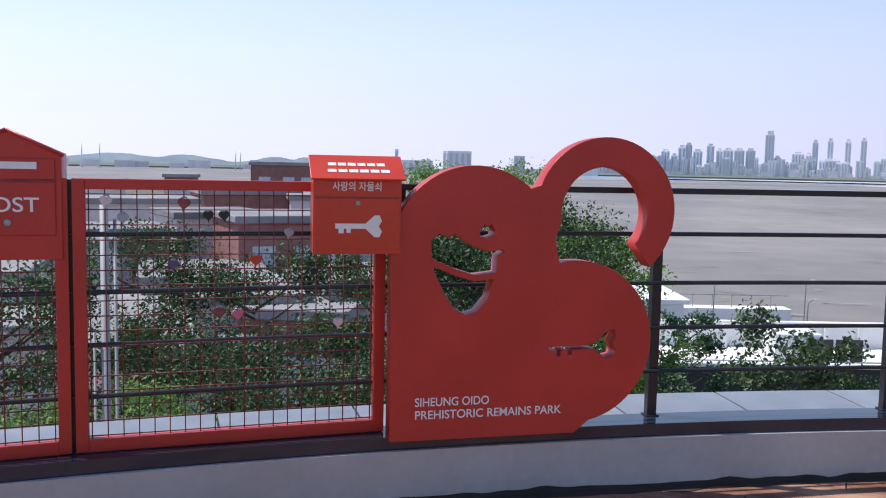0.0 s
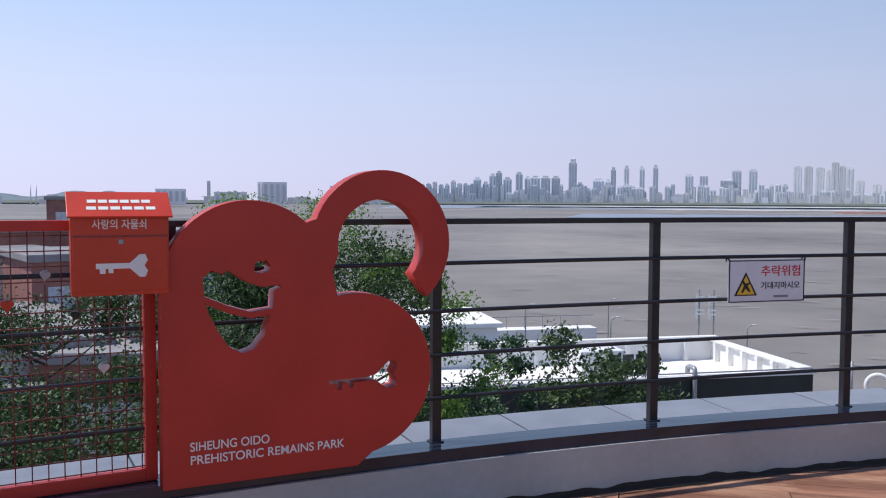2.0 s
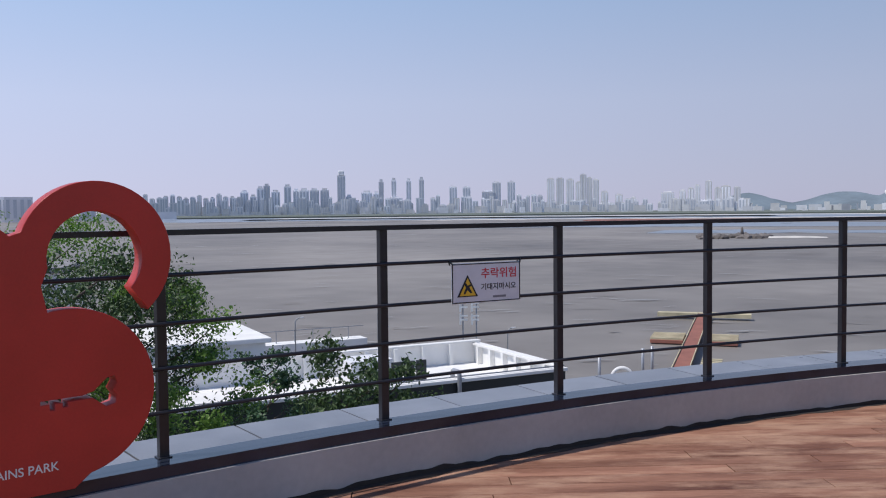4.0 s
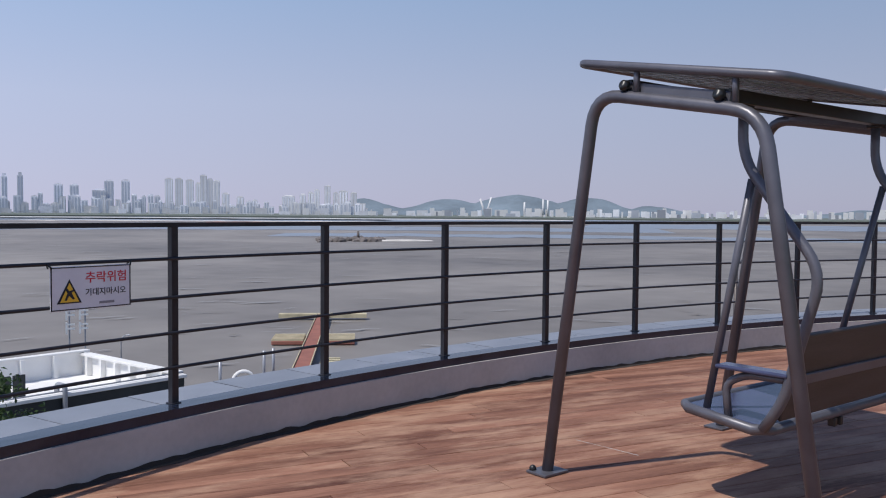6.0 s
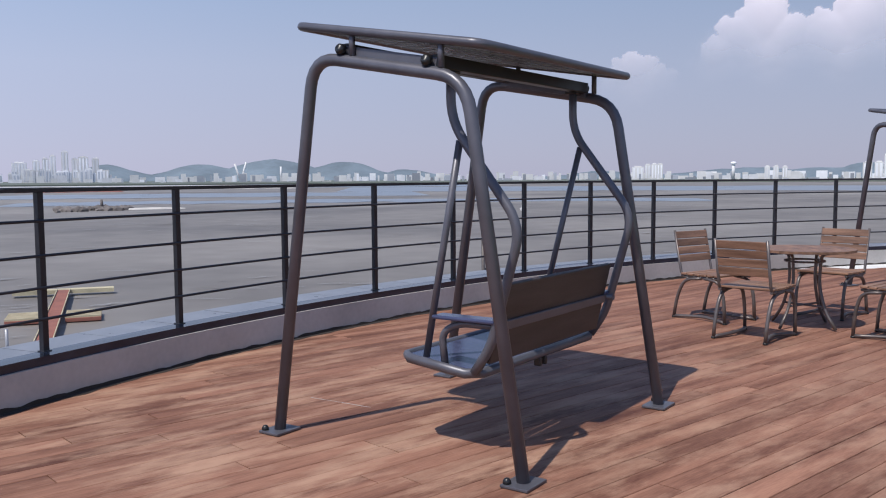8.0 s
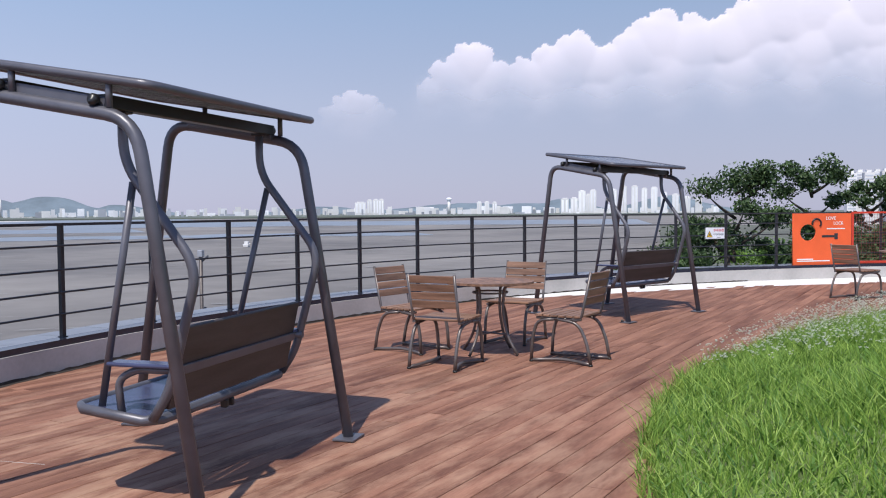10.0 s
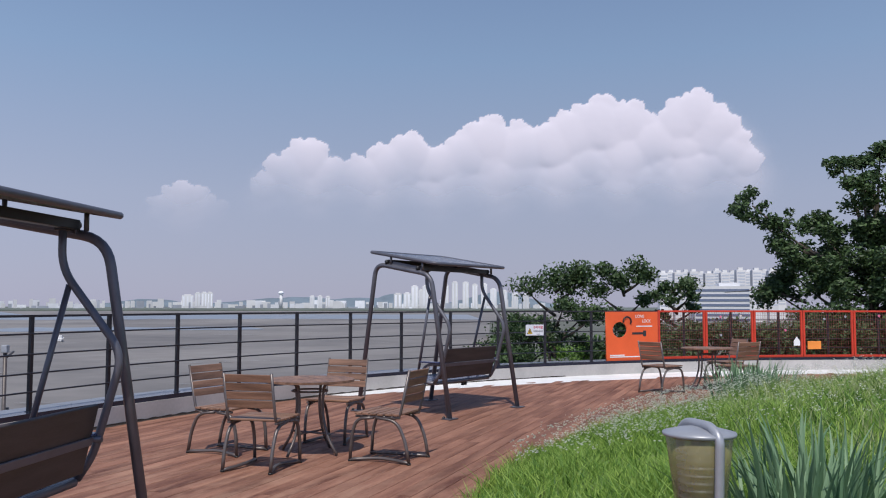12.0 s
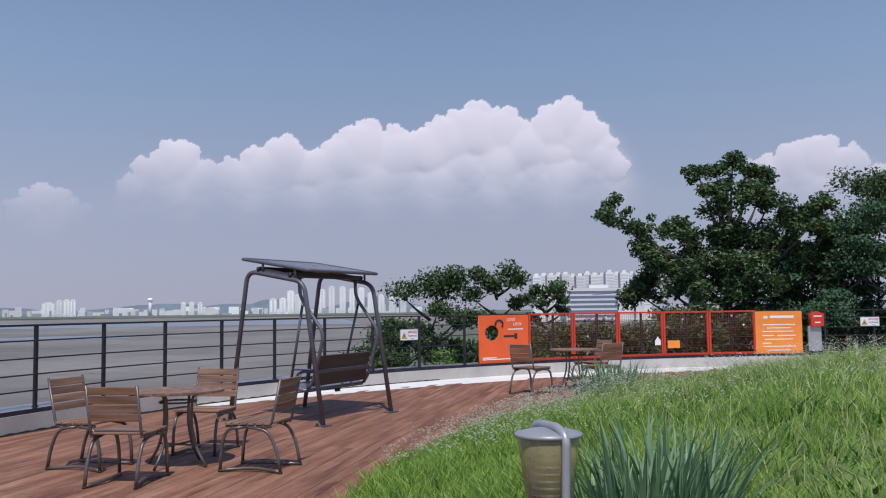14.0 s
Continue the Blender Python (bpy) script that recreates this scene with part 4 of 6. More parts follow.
# ---- trees ----
def tree(x, y, z0, top, crown_r, seed, leaf=None, leaves=3600, size=0.16, trunk=0.16, low=0.35, label="leafy green tree beyond the railing", flat=1.0):
    rg = random.Random(seed)
    th = empty("tree", pose(x, y, z0), label, "tree", "trees")
    h = top - z0
    bm = bmesh.new()
    fork = h * low
    tube(bm, [(0, 0, 0), (rg.uniform(-0.1, 0.1), rg.uniform(-0.1, 0.1), fork * 0.6), (rg.uniform(-0.25, 0.25), rg.uniform(-0.25, 0.25), h * 0.78)], trunk, sides=8, fillet=0.6, r_end=trunk * 0.25)
    centres = []
    for i in range(21):
        a = rg.uniform(0, 2 * math.pi)
        zz = fork + (h - fork) * rg.uniform(0.05, 0.95)
        t = (zz - fork) / (h - fork)
        reach = crown_r * (0.35 + 0.75 * math.sin(math.pi * min(1, 0.22 + 0.70 * t))) * rg.uniform(0.55, 1.0)
        end = Vector((reach * math.cos(a), reach * math.sin(a), zz))
        st = Vector((0, 0, max(fork * 0.7, zz - reach * 0.7)))
        mid = (st + end) / 2 + Vector((0, 0, -0.06 * reach))
        tube(bm, [st, mid, end], trunk * 0.32, sides=5, fillet=0.3, r_end=trunk * 0.08)
        centres.append((end, crown_r * rg.uniform(0.15, 0.30)))
        centres.append((mid.lerp(end, 0.6) + Vector((rg.uniform(-.3, .3), rg.uniform(-.3, .3), rg.uniform(-.1, .3))) * crown_r * 0.5, crown_r * rg.uniform(0.13, 0.26)))
    for i in range(4):
        centres.append((Vector((rg.uniform(-.35, .35) * crown_r, rg.uniform(-.35, .35) * crown_r, h - crown_r * rg.uniform(0.20, 0.5))), crown_r * rg.uniform(0.2, 0.3)))
    part("trunk", bm, M_BARK, th)
    rs = np.random.RandomState(seed)
    idx = rs.randint(0, len(centres), leaves)
    cen = np.array([c[0] for c in centres])[idx]
    rad = np.array([c[1] for c in centres])[idx]
    d = rs.normal(0, 1, (leaves, 3))
    d /= np.linalg.norm(d, axis=1)[:, None]
    p = cen + d * (rad * rs.uniform(0.10, 1.45, leaves) ** 0.75)[:, None] * np.array([1, 1, 0.72 * flat])
    u = rs.normal(0, 1, (leaves, 3))
    u /= np.linalg.norm(u, axis=1)[:, None]
    v = np.cross(u, d + rs.normal(0, 0.4, (leaves, 3)))
    v /= np.linalg.norm(v, axis=1)[:, None] + 1e-9
    s_ = (size * rs.uniform(0.5, 1.1, leaves))[:, None]
    bend = d * s_ * 0.25
    q = np.stack([p - u * s_, p + v * s_ * 0.55 + bend, p + u * s_, p - v * s_ * 0.55 + bend], 1).reshape(-1, 3)
    raw("crown", q.tolist(), [(4 * i, 4 * i + 1, 4 * i + 2, 4 * i + 3) for i in range(leaves)], leaf or M_LEAF, th)
    return th


def polar(bearing, d):
    return d * math.sin(radians(bearing)), d * math.cos(radians(bearing))


# below the railing on the town side
k = 0
for bearing, d, top, cr, lf in ((-27, 16, 0.2, 2.6, M_LEAF), (-22, 12, -1.2, 2.0, M_LEAF_L), (-18.5, 20, 0.2, 2.3, M_LEAF), (-15, 15, -1.0, 2.1, M_LEAF), (-9.5, 14.5, -0.8, 1.9, M_LEAF), (-13, 10.5, -1.9, 1.9, M_LEAF_L), (-12, 19, -0.1, 2.2, M_LEAF), (-7, 13, -1.2, 1.8, M_LEAF), (-5, 10.5, -2.0, 1.9, M_LEAF_L),
                                (-4.5, 21, -0.2, 1.8, M_LEAF), (-1.0, 16, 0.6, 2.0, M_LEAF), (1.5, 22, 1.55, 2.7, M_LEAF_L), (4, 17, 0.9, 2.4, M_LEAF), (7.0, 20, 0.75, 2.3, M_LEAF), (9.3, 19, 0.3, 1.9, M_LEAF_L), (-31, 13, -0.8, 2.4, M_LEAF), (-36, 18, 0.4, 2.8, M_LEAF)):
    x, y = polar(bearing, d)
    k += 1
    tree(x, y, -12.9, top, cr, 20 + k, lf, 13500, 0.054 if d > 14 else 0.040, 0.10, 0.60, "leafy green tree below the railing on the town side")
for bearing, d, top, cr, lf in ((15.7, 27, -2.6, 1.2, M_PINE), (20.6, 22, -1.6, 1.6, M_LEAF), (23.4, 23, -2.3, 1.5, M_LEAF), (17.6, 17, -3.3, 1.2, M_LEAF_L), (20.5, 16, -3.6, 1.3, M_LEAF_L), (14.5, 14, -3.2, 1.3, M_LEAF_L), (25.5, 15.5, -4.1, 1.3, M_LEAF)):
    x, y = polar(bearing, d)
    k += 1
    tree(x, y, -12.9, top, cr, 20 + k, lf, 3200, 0.085, 0.07, 0.66, "young tree below the railing beside the white roof")
# behind the far railing
for bearing, d, top, cr, n, lf in ((99.3, 23.5, 0.6, 1.7, 2600, M_LEAF), (103.3, 24.5, 2.65, 1.55, 3600, M_LEAF), (101.0, 25, 1.2, 1.7, 2600, M_LEAF), (107.6, 26, 2.85, 1.3, 3000, M_LEAF), (110.8, 27, 2.35, 0.95, 1700, M_LEAF), (105.0, 27, 0.5, 1.8, 2600, M_LEAF_L), (111.0, 27, 0.0, 2.0, 2600, M_LEAF),
                                   (126.6, 31, 3.6, 2.0, 4600, M_LEAF), (125.0, 29.5, 2.2, 2.0, 4600, M_LEAF), (128.4, 29.0, 4.3, 2.2, 7000, M_PINE), (131.8, 29.5, 4.5, 2.5, 6200, M_PINE), (130.2, 31, 5.9, 1.9, 4600, M_LEAF), (134.5, 30, 5.0, 2.6, 4000, M_LEAF),
                                   (112.0, 25, 1.2, 1.9, 6500, M_LEAF), (114.6, 25.5, 1.25, 1.9, 6500, M_LEAF), (117.2, 26, 1.3, 1.9, 6500, M_LEAF), (119.8, 27, 1.4, 1.9, 6500, M_LEAF), (122.6, 28, 1.5, 2.0, 6500, M_LEAF), (109.4, 24.5, 0.9, 1.7, 5200, M_LEAF)):
    x, y = polar(bearing, d)
    k += 1
    tree(x, y, -6.0, top, cr, 20 + k, lf, int(n * 3.2), 0.070, 0.15, 0.45, "broad pine behind the far railing" if lf is M_PINE else "dark green tree behind the far railing", 0.6 if lf is M_PINE else 1.0)


def oak(bearing, d, z0, limbs, seed, leaves):
    """A wide, open-crowned tree: each limb ends in a heap of leaf tufts; limbs are (degrees aside, rise per metre away, tuft size)."""
    rg, rs = random.Random(seed), np.random.RandomState(seed)
    x, y = polar(bearing, d)
    th = empty("tree", pose(x, y, z0, 0, 0, -bearing), "tall open-crowned oak with dark leaves behind the far railing", "tree", "trees")
    bm = bmesh.new()
    fork = Vector((0.1, 0, 5.9))
    tube(bm, [(0, 0, 0), (-0.12, 0.05, 3.2), fork, (0.35, 0, 8.6), (0.30, 0, 11.0)], 0.26, sides=9, fillet=0.5, r_end=0.05)
    cen, rad = [], []
    for da, rise, r in limbs:
        end = Vector((d * math.tan(radians(da)), rg.uniform(-1.5, 1.5), 1.45 + rise * d - z0 - r * 0.6))
        base = fork.lerp(Vector((0.3, 0, 9.6)), min(1.0, max(0.0, (end.z - 6.8) / 5.5)))
        mid = base.lerp(end, 0.55) + Vector((0, 0, -0.10 * (end - base).length))
        tube(bm, [base, mid, end], 0.085, sides=6, fillet=0.5, r_end=0.02)
        for q in range(7):
            v = Vector((rg.gauss(0, 1), rg.gauss(0, 1), rg.gauss(0, 0.8))).normalized()
            cen.append(end + v * r * rg.uniform(0.25, 0.80))
            rad.append(r * rg.uniform(0.26, 0.46))
        for q in range(2):
            cen.append(mid.lerp(end, rg.uniform(0.3, 0.9)) + Vector((rg.uniform(-.3, .3), rg.uniform(-.3, .3), rg.uniform(0, .25))))
            rad.append(r * rg.uniform(0.22, 0.36))
    tube(bm, [(-1.5, -0.4, 7.5), (-2.6, -0.5, 7.95), (-3.9, -0.5, 7.85)], 0.045, sides=5, fillet=0.3, r_end=0.008)
    part("trunk", bm, M_BARK, th)
    cen, rad = np.array(cen), np.array(rad)
    idx = rs.choice(len(cen), leaves, p=rad ** 2 / (rad ** 2).sum())
    dv = rs.normal(0, 1, (leaves, 3))
    dv /= np.linalg.norm(dv, axis=1)[:, None]
    p = cen[idx] + dv * (rad[idx] * rs.uniform(0.15, 1.25, leaves) ** 0.6)[:, None] * np.array([1.1, 1.1, 0.75])
    u = rs.normal(0, 1, (leaves, 3)) * np.array([1, 1, 0.6])
    u /= np.linalg.norm(u, axis=1)[:, None]
    v = np.cross(u, dv + rs.normal(0, 0.5, (leaves, 3)))
    v /= np.linalg.norm(v, axis=1)[:, None] + 1e-9
    sz = (0.085 * rs.uniform(0.5, 1.1, leaves))[:, None]
    bend = dv * sz * 0.25
    q = np.stack([p - u * sz, p + v * sz * 0.55 + bend, p + u * sz, p - v * sz * 0.55 + bend], 1).reshape(-1, 3)
    raw("crown", q.tolist(), [(4 * i, 4 * i + 1, 4 * i + 2, 4 * i + 3) for i in range(leaves)], M_LEAF, th)
    return th


oak(121.4, 29.0, -6.0, ((-7.1, .119, .50), (-5.8, .114, .58), (-4.8, .096, .60), (-3.4, .110, .58), (-2.5, .100, .65), (-4.0, .074, .85), (-2.0, .074, .95), (-1.1, .157, .52), (0.0, .161, .60), (1.0, .166, .60), (2.1, .160, .60), (2.9, .146, .58), (0.0, .132, .70),
                        (1.5, .132, .80), (3.0, .124, .80), (4.3, .114, .75), (5.1, .094, .72), (-0.5, .096, .95), (1.2, .094, 1.05), (3.0, .090, 1.0), (4.6, .066, .95), (-3.8, .050, .95), (-1.8, .047, 1.05), (0.2, .050, 1.1), (2.2, .050, 1.1), (4.2, .038, 1.0), (-5.2, .034, .80), (5.6, .112, .70), (6.2, .088, .80), (6.0, .055, .90)), 77, 38000)


# ---- ground, mud flats and far shore ----
SEA = -13.0
vs, fs = [], []
NB = 96
radii = (14, 60, 150, 300, 600, 1200, 2200, 3300, 4900)
for r_ in radii:
    for i in range(NB):
        a = 2 * math.pi * i / NB
        vs.append((r_ * math.sin(a), r_ * math.cos(a), SEA))
for j in range(len(radii) - 1):
    for i in range(NB):
        fs.append((j * NB + i, j * NB + (i + 1) % NB, (j + 1) * NB + (i + 1) % NB, (j + 1) * NB + i))
tagged(raw("water", vs, fs, M_MUD), "grey-brown tidal mud flat with a thin film of water", "mud flat", kind="structure")


def streaks(seed, n):
    r_ = random.Random(seed)
    vs, fs = [], []
    for i in range(n):
        b, d = r_.uniform(8, 100), 70 * math.exp(r_.uniform(0, 2.9))
        x, y = r_.gauss(0, 1), 0
        px_, py_ = d * math.sin(radians(b)), d * math.cos(radians(b))
        a = radians(r_.uniform(-25, 25) - b)
        L, W = d * r_.uniform(0.008, 0.055), d * r_.uniform(0.0005, 0.0026)
        o, m_ = len(vs), 9
        for k in range(m_):
            t = k / (m_ - 1) - 0.5
            w = W * (1 - (2 * t) ** 2) * r_.uniform(0.4, 1.2) + 0.01
            off = W * 2.5 * noise.noise((i * 3.3, t * 4, 0))
            for s_ in (-1, 1):
                ux, uy = t * L, off + s_ * w
                vs.append((px_ + ux * math.cos(a) - uy * math.sin(a), py_ + ux * math.sin(a) + uy * math.cos(a), -13.0 + 0.2))
        for k in range(m_ - 1):
            fs.append((o + 2 * k, o + 2 * k + 2, o + 2 * k + 3, o + 2 * k + 1))
    return vs, fs


M_FOAM = material("wet_mud_sheen", (0.30, 0.285, 0.265), 0.40, var=0.1, scale=0.1, bump=0.0)
M_DARKMUD = material("dark_mud", (0.185, 0.165, 0.142), 0.65, var=0.1, scale=0.1, bump=0.0)
tagged(raw("wet_streaks", *streaks(1, 420), M_FOAM), "pale wet streaks on the mud flat", "mud streaks", kind="stuff")
tagged(raw("dark_mud_streaks", *streaks(2, 190), M_DARKMUD), "dark streaks and runnels on the mud flat", "mud streaks", kind="stuff")


def sector(name, b0, b1, d0, d1, z, mat, label, category, n=24, wob=0.0, seed=0.0, top=None):
    """A low slab of land or water between two bearings."""
    vs, fs = [], []
    for i in range(n + 1):
        b = b0 + (b1 - b0) * i / n
        dd = d0 * (1 + wob * noise.noise((i * 0.7, seed, 0)))
        e = d1 * (1 + wob * noise.noise((i * 0.6, seed + 5, 0)))
        if i in (0, n) and wob:
            e = dd * 1.01
        for d, zz in ((dd, SEA - 1), (dd, z), (e, z), (e, SEA - 1)):
            x, y = polar(b, d)
            vs.append((x, y, zz))
    for i in range(n):
        for j in range(3):
            fs.append((4 * i + j, 4 * i + j + 1, 4 * i + 5 + j, 4 * i + 4 + j))
    return tagged(raw(name, vs, fs, mat), label, category, kind="structure")


sector("far_land", -60, 118, 2050, 4700, SEA + 3.0, M_LAND, "low green land along the far shore", "land", 90)
for i, (b0, b1, d0, d1) in enumerate(((8, 70, 1350, 2000), (20, 66, 700, 880), (14, 48, 1500, 1700), (40, 84, 520, 590), (60, 98, 900, 1300))):
    sector("water_channel", b0, b1, d0, d1, SEA + 0.15, M_WATER, "shallow channel of bluish water on the mud flat", "water", 40, 0.05, i * 3.1)
for i, (b0, b1, d0, d1) in enumerate(((16, 60, 1750, 1900), (25, 58, 1250, 1330), (36, 47, 1050, 1180))):
    sector("sand_bank", b0, b1, d0, d1, SEA + 0.35, M_SAND if i < 2 else M_PIER, "pale exposed bank on the mud flat", "bank", 40, 0.03, 20 + i * 2.3)
sector("town_ground", -60, 3.5, 15, 640, SEA + 0.1, M_GROUND, "dark ground of the town below the deck", "ground", 30)
sector("town_ground", 3.5, 34, 15, 74, SEA + 0.1, M_GROUND, "dark ground between the buildings by the shore", "ground", 12)
sector("hill_ground", 98.5, 175, 21, 420, -6.0, M_GROUND, "wooded slope behind the far railing", "ground", 30)


def ridge(name, b0, b1, d, peaks, label):
    n = 80
    vs, fs = [], []
    for i in range(n + 1):
        b = b0 + (b1 - b0) * i / n
        s_ = 0.0
        for pb, pw, ps in peaks:
            s_ = max(s_, ps * math.exp(-((b - pb) / pw) ** 2))
        s_ += 0.0012 * noise.noise((b * 0.9, d, 0)) + 0.0005 * noise.noise((b * 4, d, 0))
        for dd, zz in ((d - 250, SEA), (d, 1.4 + max(0.0, s_) * d), (d + 250, SEA)):
            x, y = polar(b, dd)
            vs.append((x, y, zz))
    for i in range(n):
        for j in range(2):
            fs.append((3 * i + j, 3 * i + j + 1, 3 * i + 4 + j, 3 * i + 3 + j))
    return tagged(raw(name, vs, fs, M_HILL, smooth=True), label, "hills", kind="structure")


ridge("far_hills", 43, 68, 4300, ((46, 2.2, 0.015), (51.6, 2.6, 0.0155), (56, 3.4, 0.0205), (60.5, 2.6, 0.018), (64.6, 1.8, 0.009)), "wooded hills on the far shore")
ridge("far_hills", -26, -4, 4400, ((-20, 3, 0.0075), (-16, 2, 0.0075), (-10.4, 1.5, 0.007), (-8.6, 1.0, 0.007)), "faint hills far beyond the town")
ridge("far_hills", 72, 104, 4400, ((77, 2, 0.006), (86, 4, 0.0085), (92.5, 1.8, 0.013), (90, 3, 0.008), (99, 2.4, 0.015)), "low hills along the far shore")


def tower(b, width, slope, d=3350.0, mat=None, crown=0, bands=True, group="far skyline", name="tower_block", label=""):
    """A far building: body, window bands, roof house."""
    z1 = 1.4 + slope * d
    z0 = SEA + 2.5
    w = radians(width) * d
    x, y = polar(b, d)
    th = empty(name, pose(x, y, 0, 0, 0, -b), label if label else "pale high-rise apartment block on the far shore" if mat is M_APART else "grey-blue high-rise tower on the far shore, paled for haze", "building", group)
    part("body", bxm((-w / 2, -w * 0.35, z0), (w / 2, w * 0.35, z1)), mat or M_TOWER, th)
    if bands:
        bm = bmesh.new()
        nb = max(2, min(5, int(w / 9)))
        for i in range(nb):
            xx = -w / 2 + w * (i + 0.5) / nb
            box(bm, (xx - w / nb * 0.24, -w * 0.35 - 0.6, z0 + 6), (xx + w / nb * 0.24, -w * 0.35 + 0.2, z1 - 4))
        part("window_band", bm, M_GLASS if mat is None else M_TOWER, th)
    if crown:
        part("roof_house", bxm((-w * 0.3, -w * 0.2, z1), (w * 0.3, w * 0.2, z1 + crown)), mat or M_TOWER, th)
    return th


TB = ((14.35, .5, .0217), (14.9, .4, .017), (15.35, .45, .026), (15.75, .4, .029), (16.3, .55, .022), (17.05, .45, .028), (17.6, .4, .023), (18.1, .6, .0235), (18.75, .6, .0235), (19.4, .55, .0235), (20.95, .4, .0163), (21.5, .3, .010), (22.1, .7, .0205), (22.7, .35, .0195))
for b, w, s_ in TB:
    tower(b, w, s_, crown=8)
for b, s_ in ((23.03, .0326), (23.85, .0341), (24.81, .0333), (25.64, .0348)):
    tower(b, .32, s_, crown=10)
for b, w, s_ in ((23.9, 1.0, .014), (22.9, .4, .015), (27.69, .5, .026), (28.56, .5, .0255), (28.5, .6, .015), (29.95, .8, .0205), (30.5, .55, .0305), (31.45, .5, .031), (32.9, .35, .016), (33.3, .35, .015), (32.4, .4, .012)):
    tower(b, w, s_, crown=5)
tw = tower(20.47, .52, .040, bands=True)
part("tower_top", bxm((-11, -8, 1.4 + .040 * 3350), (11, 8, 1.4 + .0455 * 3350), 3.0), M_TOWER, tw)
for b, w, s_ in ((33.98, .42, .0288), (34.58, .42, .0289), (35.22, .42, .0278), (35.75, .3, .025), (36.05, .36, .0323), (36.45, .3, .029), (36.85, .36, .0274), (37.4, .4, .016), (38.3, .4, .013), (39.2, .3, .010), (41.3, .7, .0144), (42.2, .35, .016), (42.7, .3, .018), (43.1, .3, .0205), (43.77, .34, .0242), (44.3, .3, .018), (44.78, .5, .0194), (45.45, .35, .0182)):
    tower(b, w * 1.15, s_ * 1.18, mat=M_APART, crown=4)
for b, w, s_ in ((1.35, 1.5, .0176), (0.5, .45, .0176), (5.2, .7, .0138), (-2.72, .22, .0186), (-1.4, 2.0, .0065), (-5.0, 1.8, .0095)):
    tower(b, w, s_, d=1500.0, crown=0)
for b, w, s_ in ((79.3, .7, .010), (79.9, .35, .0125), (80.3, .35, .013), (80.65, .35, .013), (87.0, .3, .0095), (87.5, .3, .0097), (88.0, .3, .009), (92.5, .5, .0125), (93.1, .45, .013), (93.6, .45, .021), (94.3, .4, .0215), (94.0, .3, .017), (95.6, .4, .022), (96.2, .4, .0256), (96.9, .4, .0255), (97.5, .35, .023), (98.1, .4, .0238), (98.7, .4, .018), (99.4, .4, .016), (100.1, .4, .013), (100.8, .4, .012)):
    tower(b, w, s_, mat=M_APART, d=2900.0, crown=3)
# low buildings strung along the far shore
rl = random.Random(8)
for i in range(15):
    tower(8.4 + 0.40 * i, rl.uniform(.26, .36), rl.uniform(.0145, .0200), mat=rl.choice((M_APART, M_APART, None)), crown=rl.choice((3, 5)), d=3300.0)
for i in range(120):
    b = 12 + 92 * (i + rl.random()) / 120
    tower(b, rl.uniform(.18, .75), rl.uniform(-.0005, .0045), mat=rl.choice((M_APART, M_APART, None)), d=3200.0 - 60 * rl.random(), bands=False, name="low_building")
for i in range(26):
    b = -26 + 36 * (i + rl.random()) / 26
    tower(b, rl.uniform(.4, 1.2), rl.uniform(-.002, .003), mat=rl.choice((M_APART, None)), d=1700.0, bands=False, name="low_building")
for i in range(130):
    b = 7.5 + 39 * (i + rl.random()) / 130
    tower(b, rl.uniform(.2, .5), rl.uniform(.004, .0165 if b < 33 else .0115), mat=rl.choice((M_APART, None, None)), d=3260.0, crown=rl.choice((0, 4)), name="mid_rise_block")
for i in range(50):
    b = 50 + 52 * (i + rl.random()) / 50
    tower(b, rl.uniform(.15, .4), rl.uniform(.002, .0065), mat=rl.choice((M_APART, M_APART, None)), d=3100.0, bands=False, name="low_building")
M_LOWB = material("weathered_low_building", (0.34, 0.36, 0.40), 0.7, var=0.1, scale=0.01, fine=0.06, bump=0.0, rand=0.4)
for i in range(150):
    b = 46 + 56 * (i + rl.random()) / 150
    s_ = rl.uniform(-.004, .0015) if rl.random() < 0.65 else rl.uniform(.001, .005)
    tower(b, rl.choice((.10, .16, .22, .5)) * rl.uniform(0.8, 1.3), s_, mat=rl.choice((M_APART, M_LOWB, M_LOWB, None)), d=rl.uniform(2750, 3050), bands=False, name="warehouse", label="low grey warehouse on the far shore")
# leaning twin pylons, chimneys and control tower
py = empty("bridge_pylon", pose(*polar(54.0, 3180), SEA + 3, 0, 0, -54), "white V-shaped twin pylon on the far shore", "pylon")
for sx, top in ((-1, 52), (1, 58)):
    part("leg", tubem([(0, 0, 0), (sx * 20, 0, top + 10)], 3.2, sides=8), M_APART, py)
for b, s_ in ((56.5, .0125), (57.7, .0155), (58.0, .0145)):
    ch = empty("chimney", pose(*polar(b, 3180), SEA + 3), "slim white chimney on the far shore", "chimney", "far chimneys")
    part("shaft", tubem([(0, 0, 0), (0, 0, 12 + s_ * 3180)], 4.0, sides=8, r_end=3.0), M_APART, ch)
ct = empty("control_tower", pose(*polar(85.04, 2850), SEA + 3), "white control tower with a wide head on the far shore", "tower")
part("shaft", tubem([(0, 0, 0), (0, 0, 44)], 5.0, sides=10), M_APART, ct)
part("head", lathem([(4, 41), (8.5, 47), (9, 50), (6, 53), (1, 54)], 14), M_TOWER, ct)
for b in (-21.9, -20.9, -12.9, -12.6):
    ch = empty("chimney", pose(*polar(b, 1650), SEA + 1), "slim mast beyond the town", "mast", "masts")
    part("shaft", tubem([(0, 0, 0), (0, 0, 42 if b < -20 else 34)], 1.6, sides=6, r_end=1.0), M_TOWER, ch)
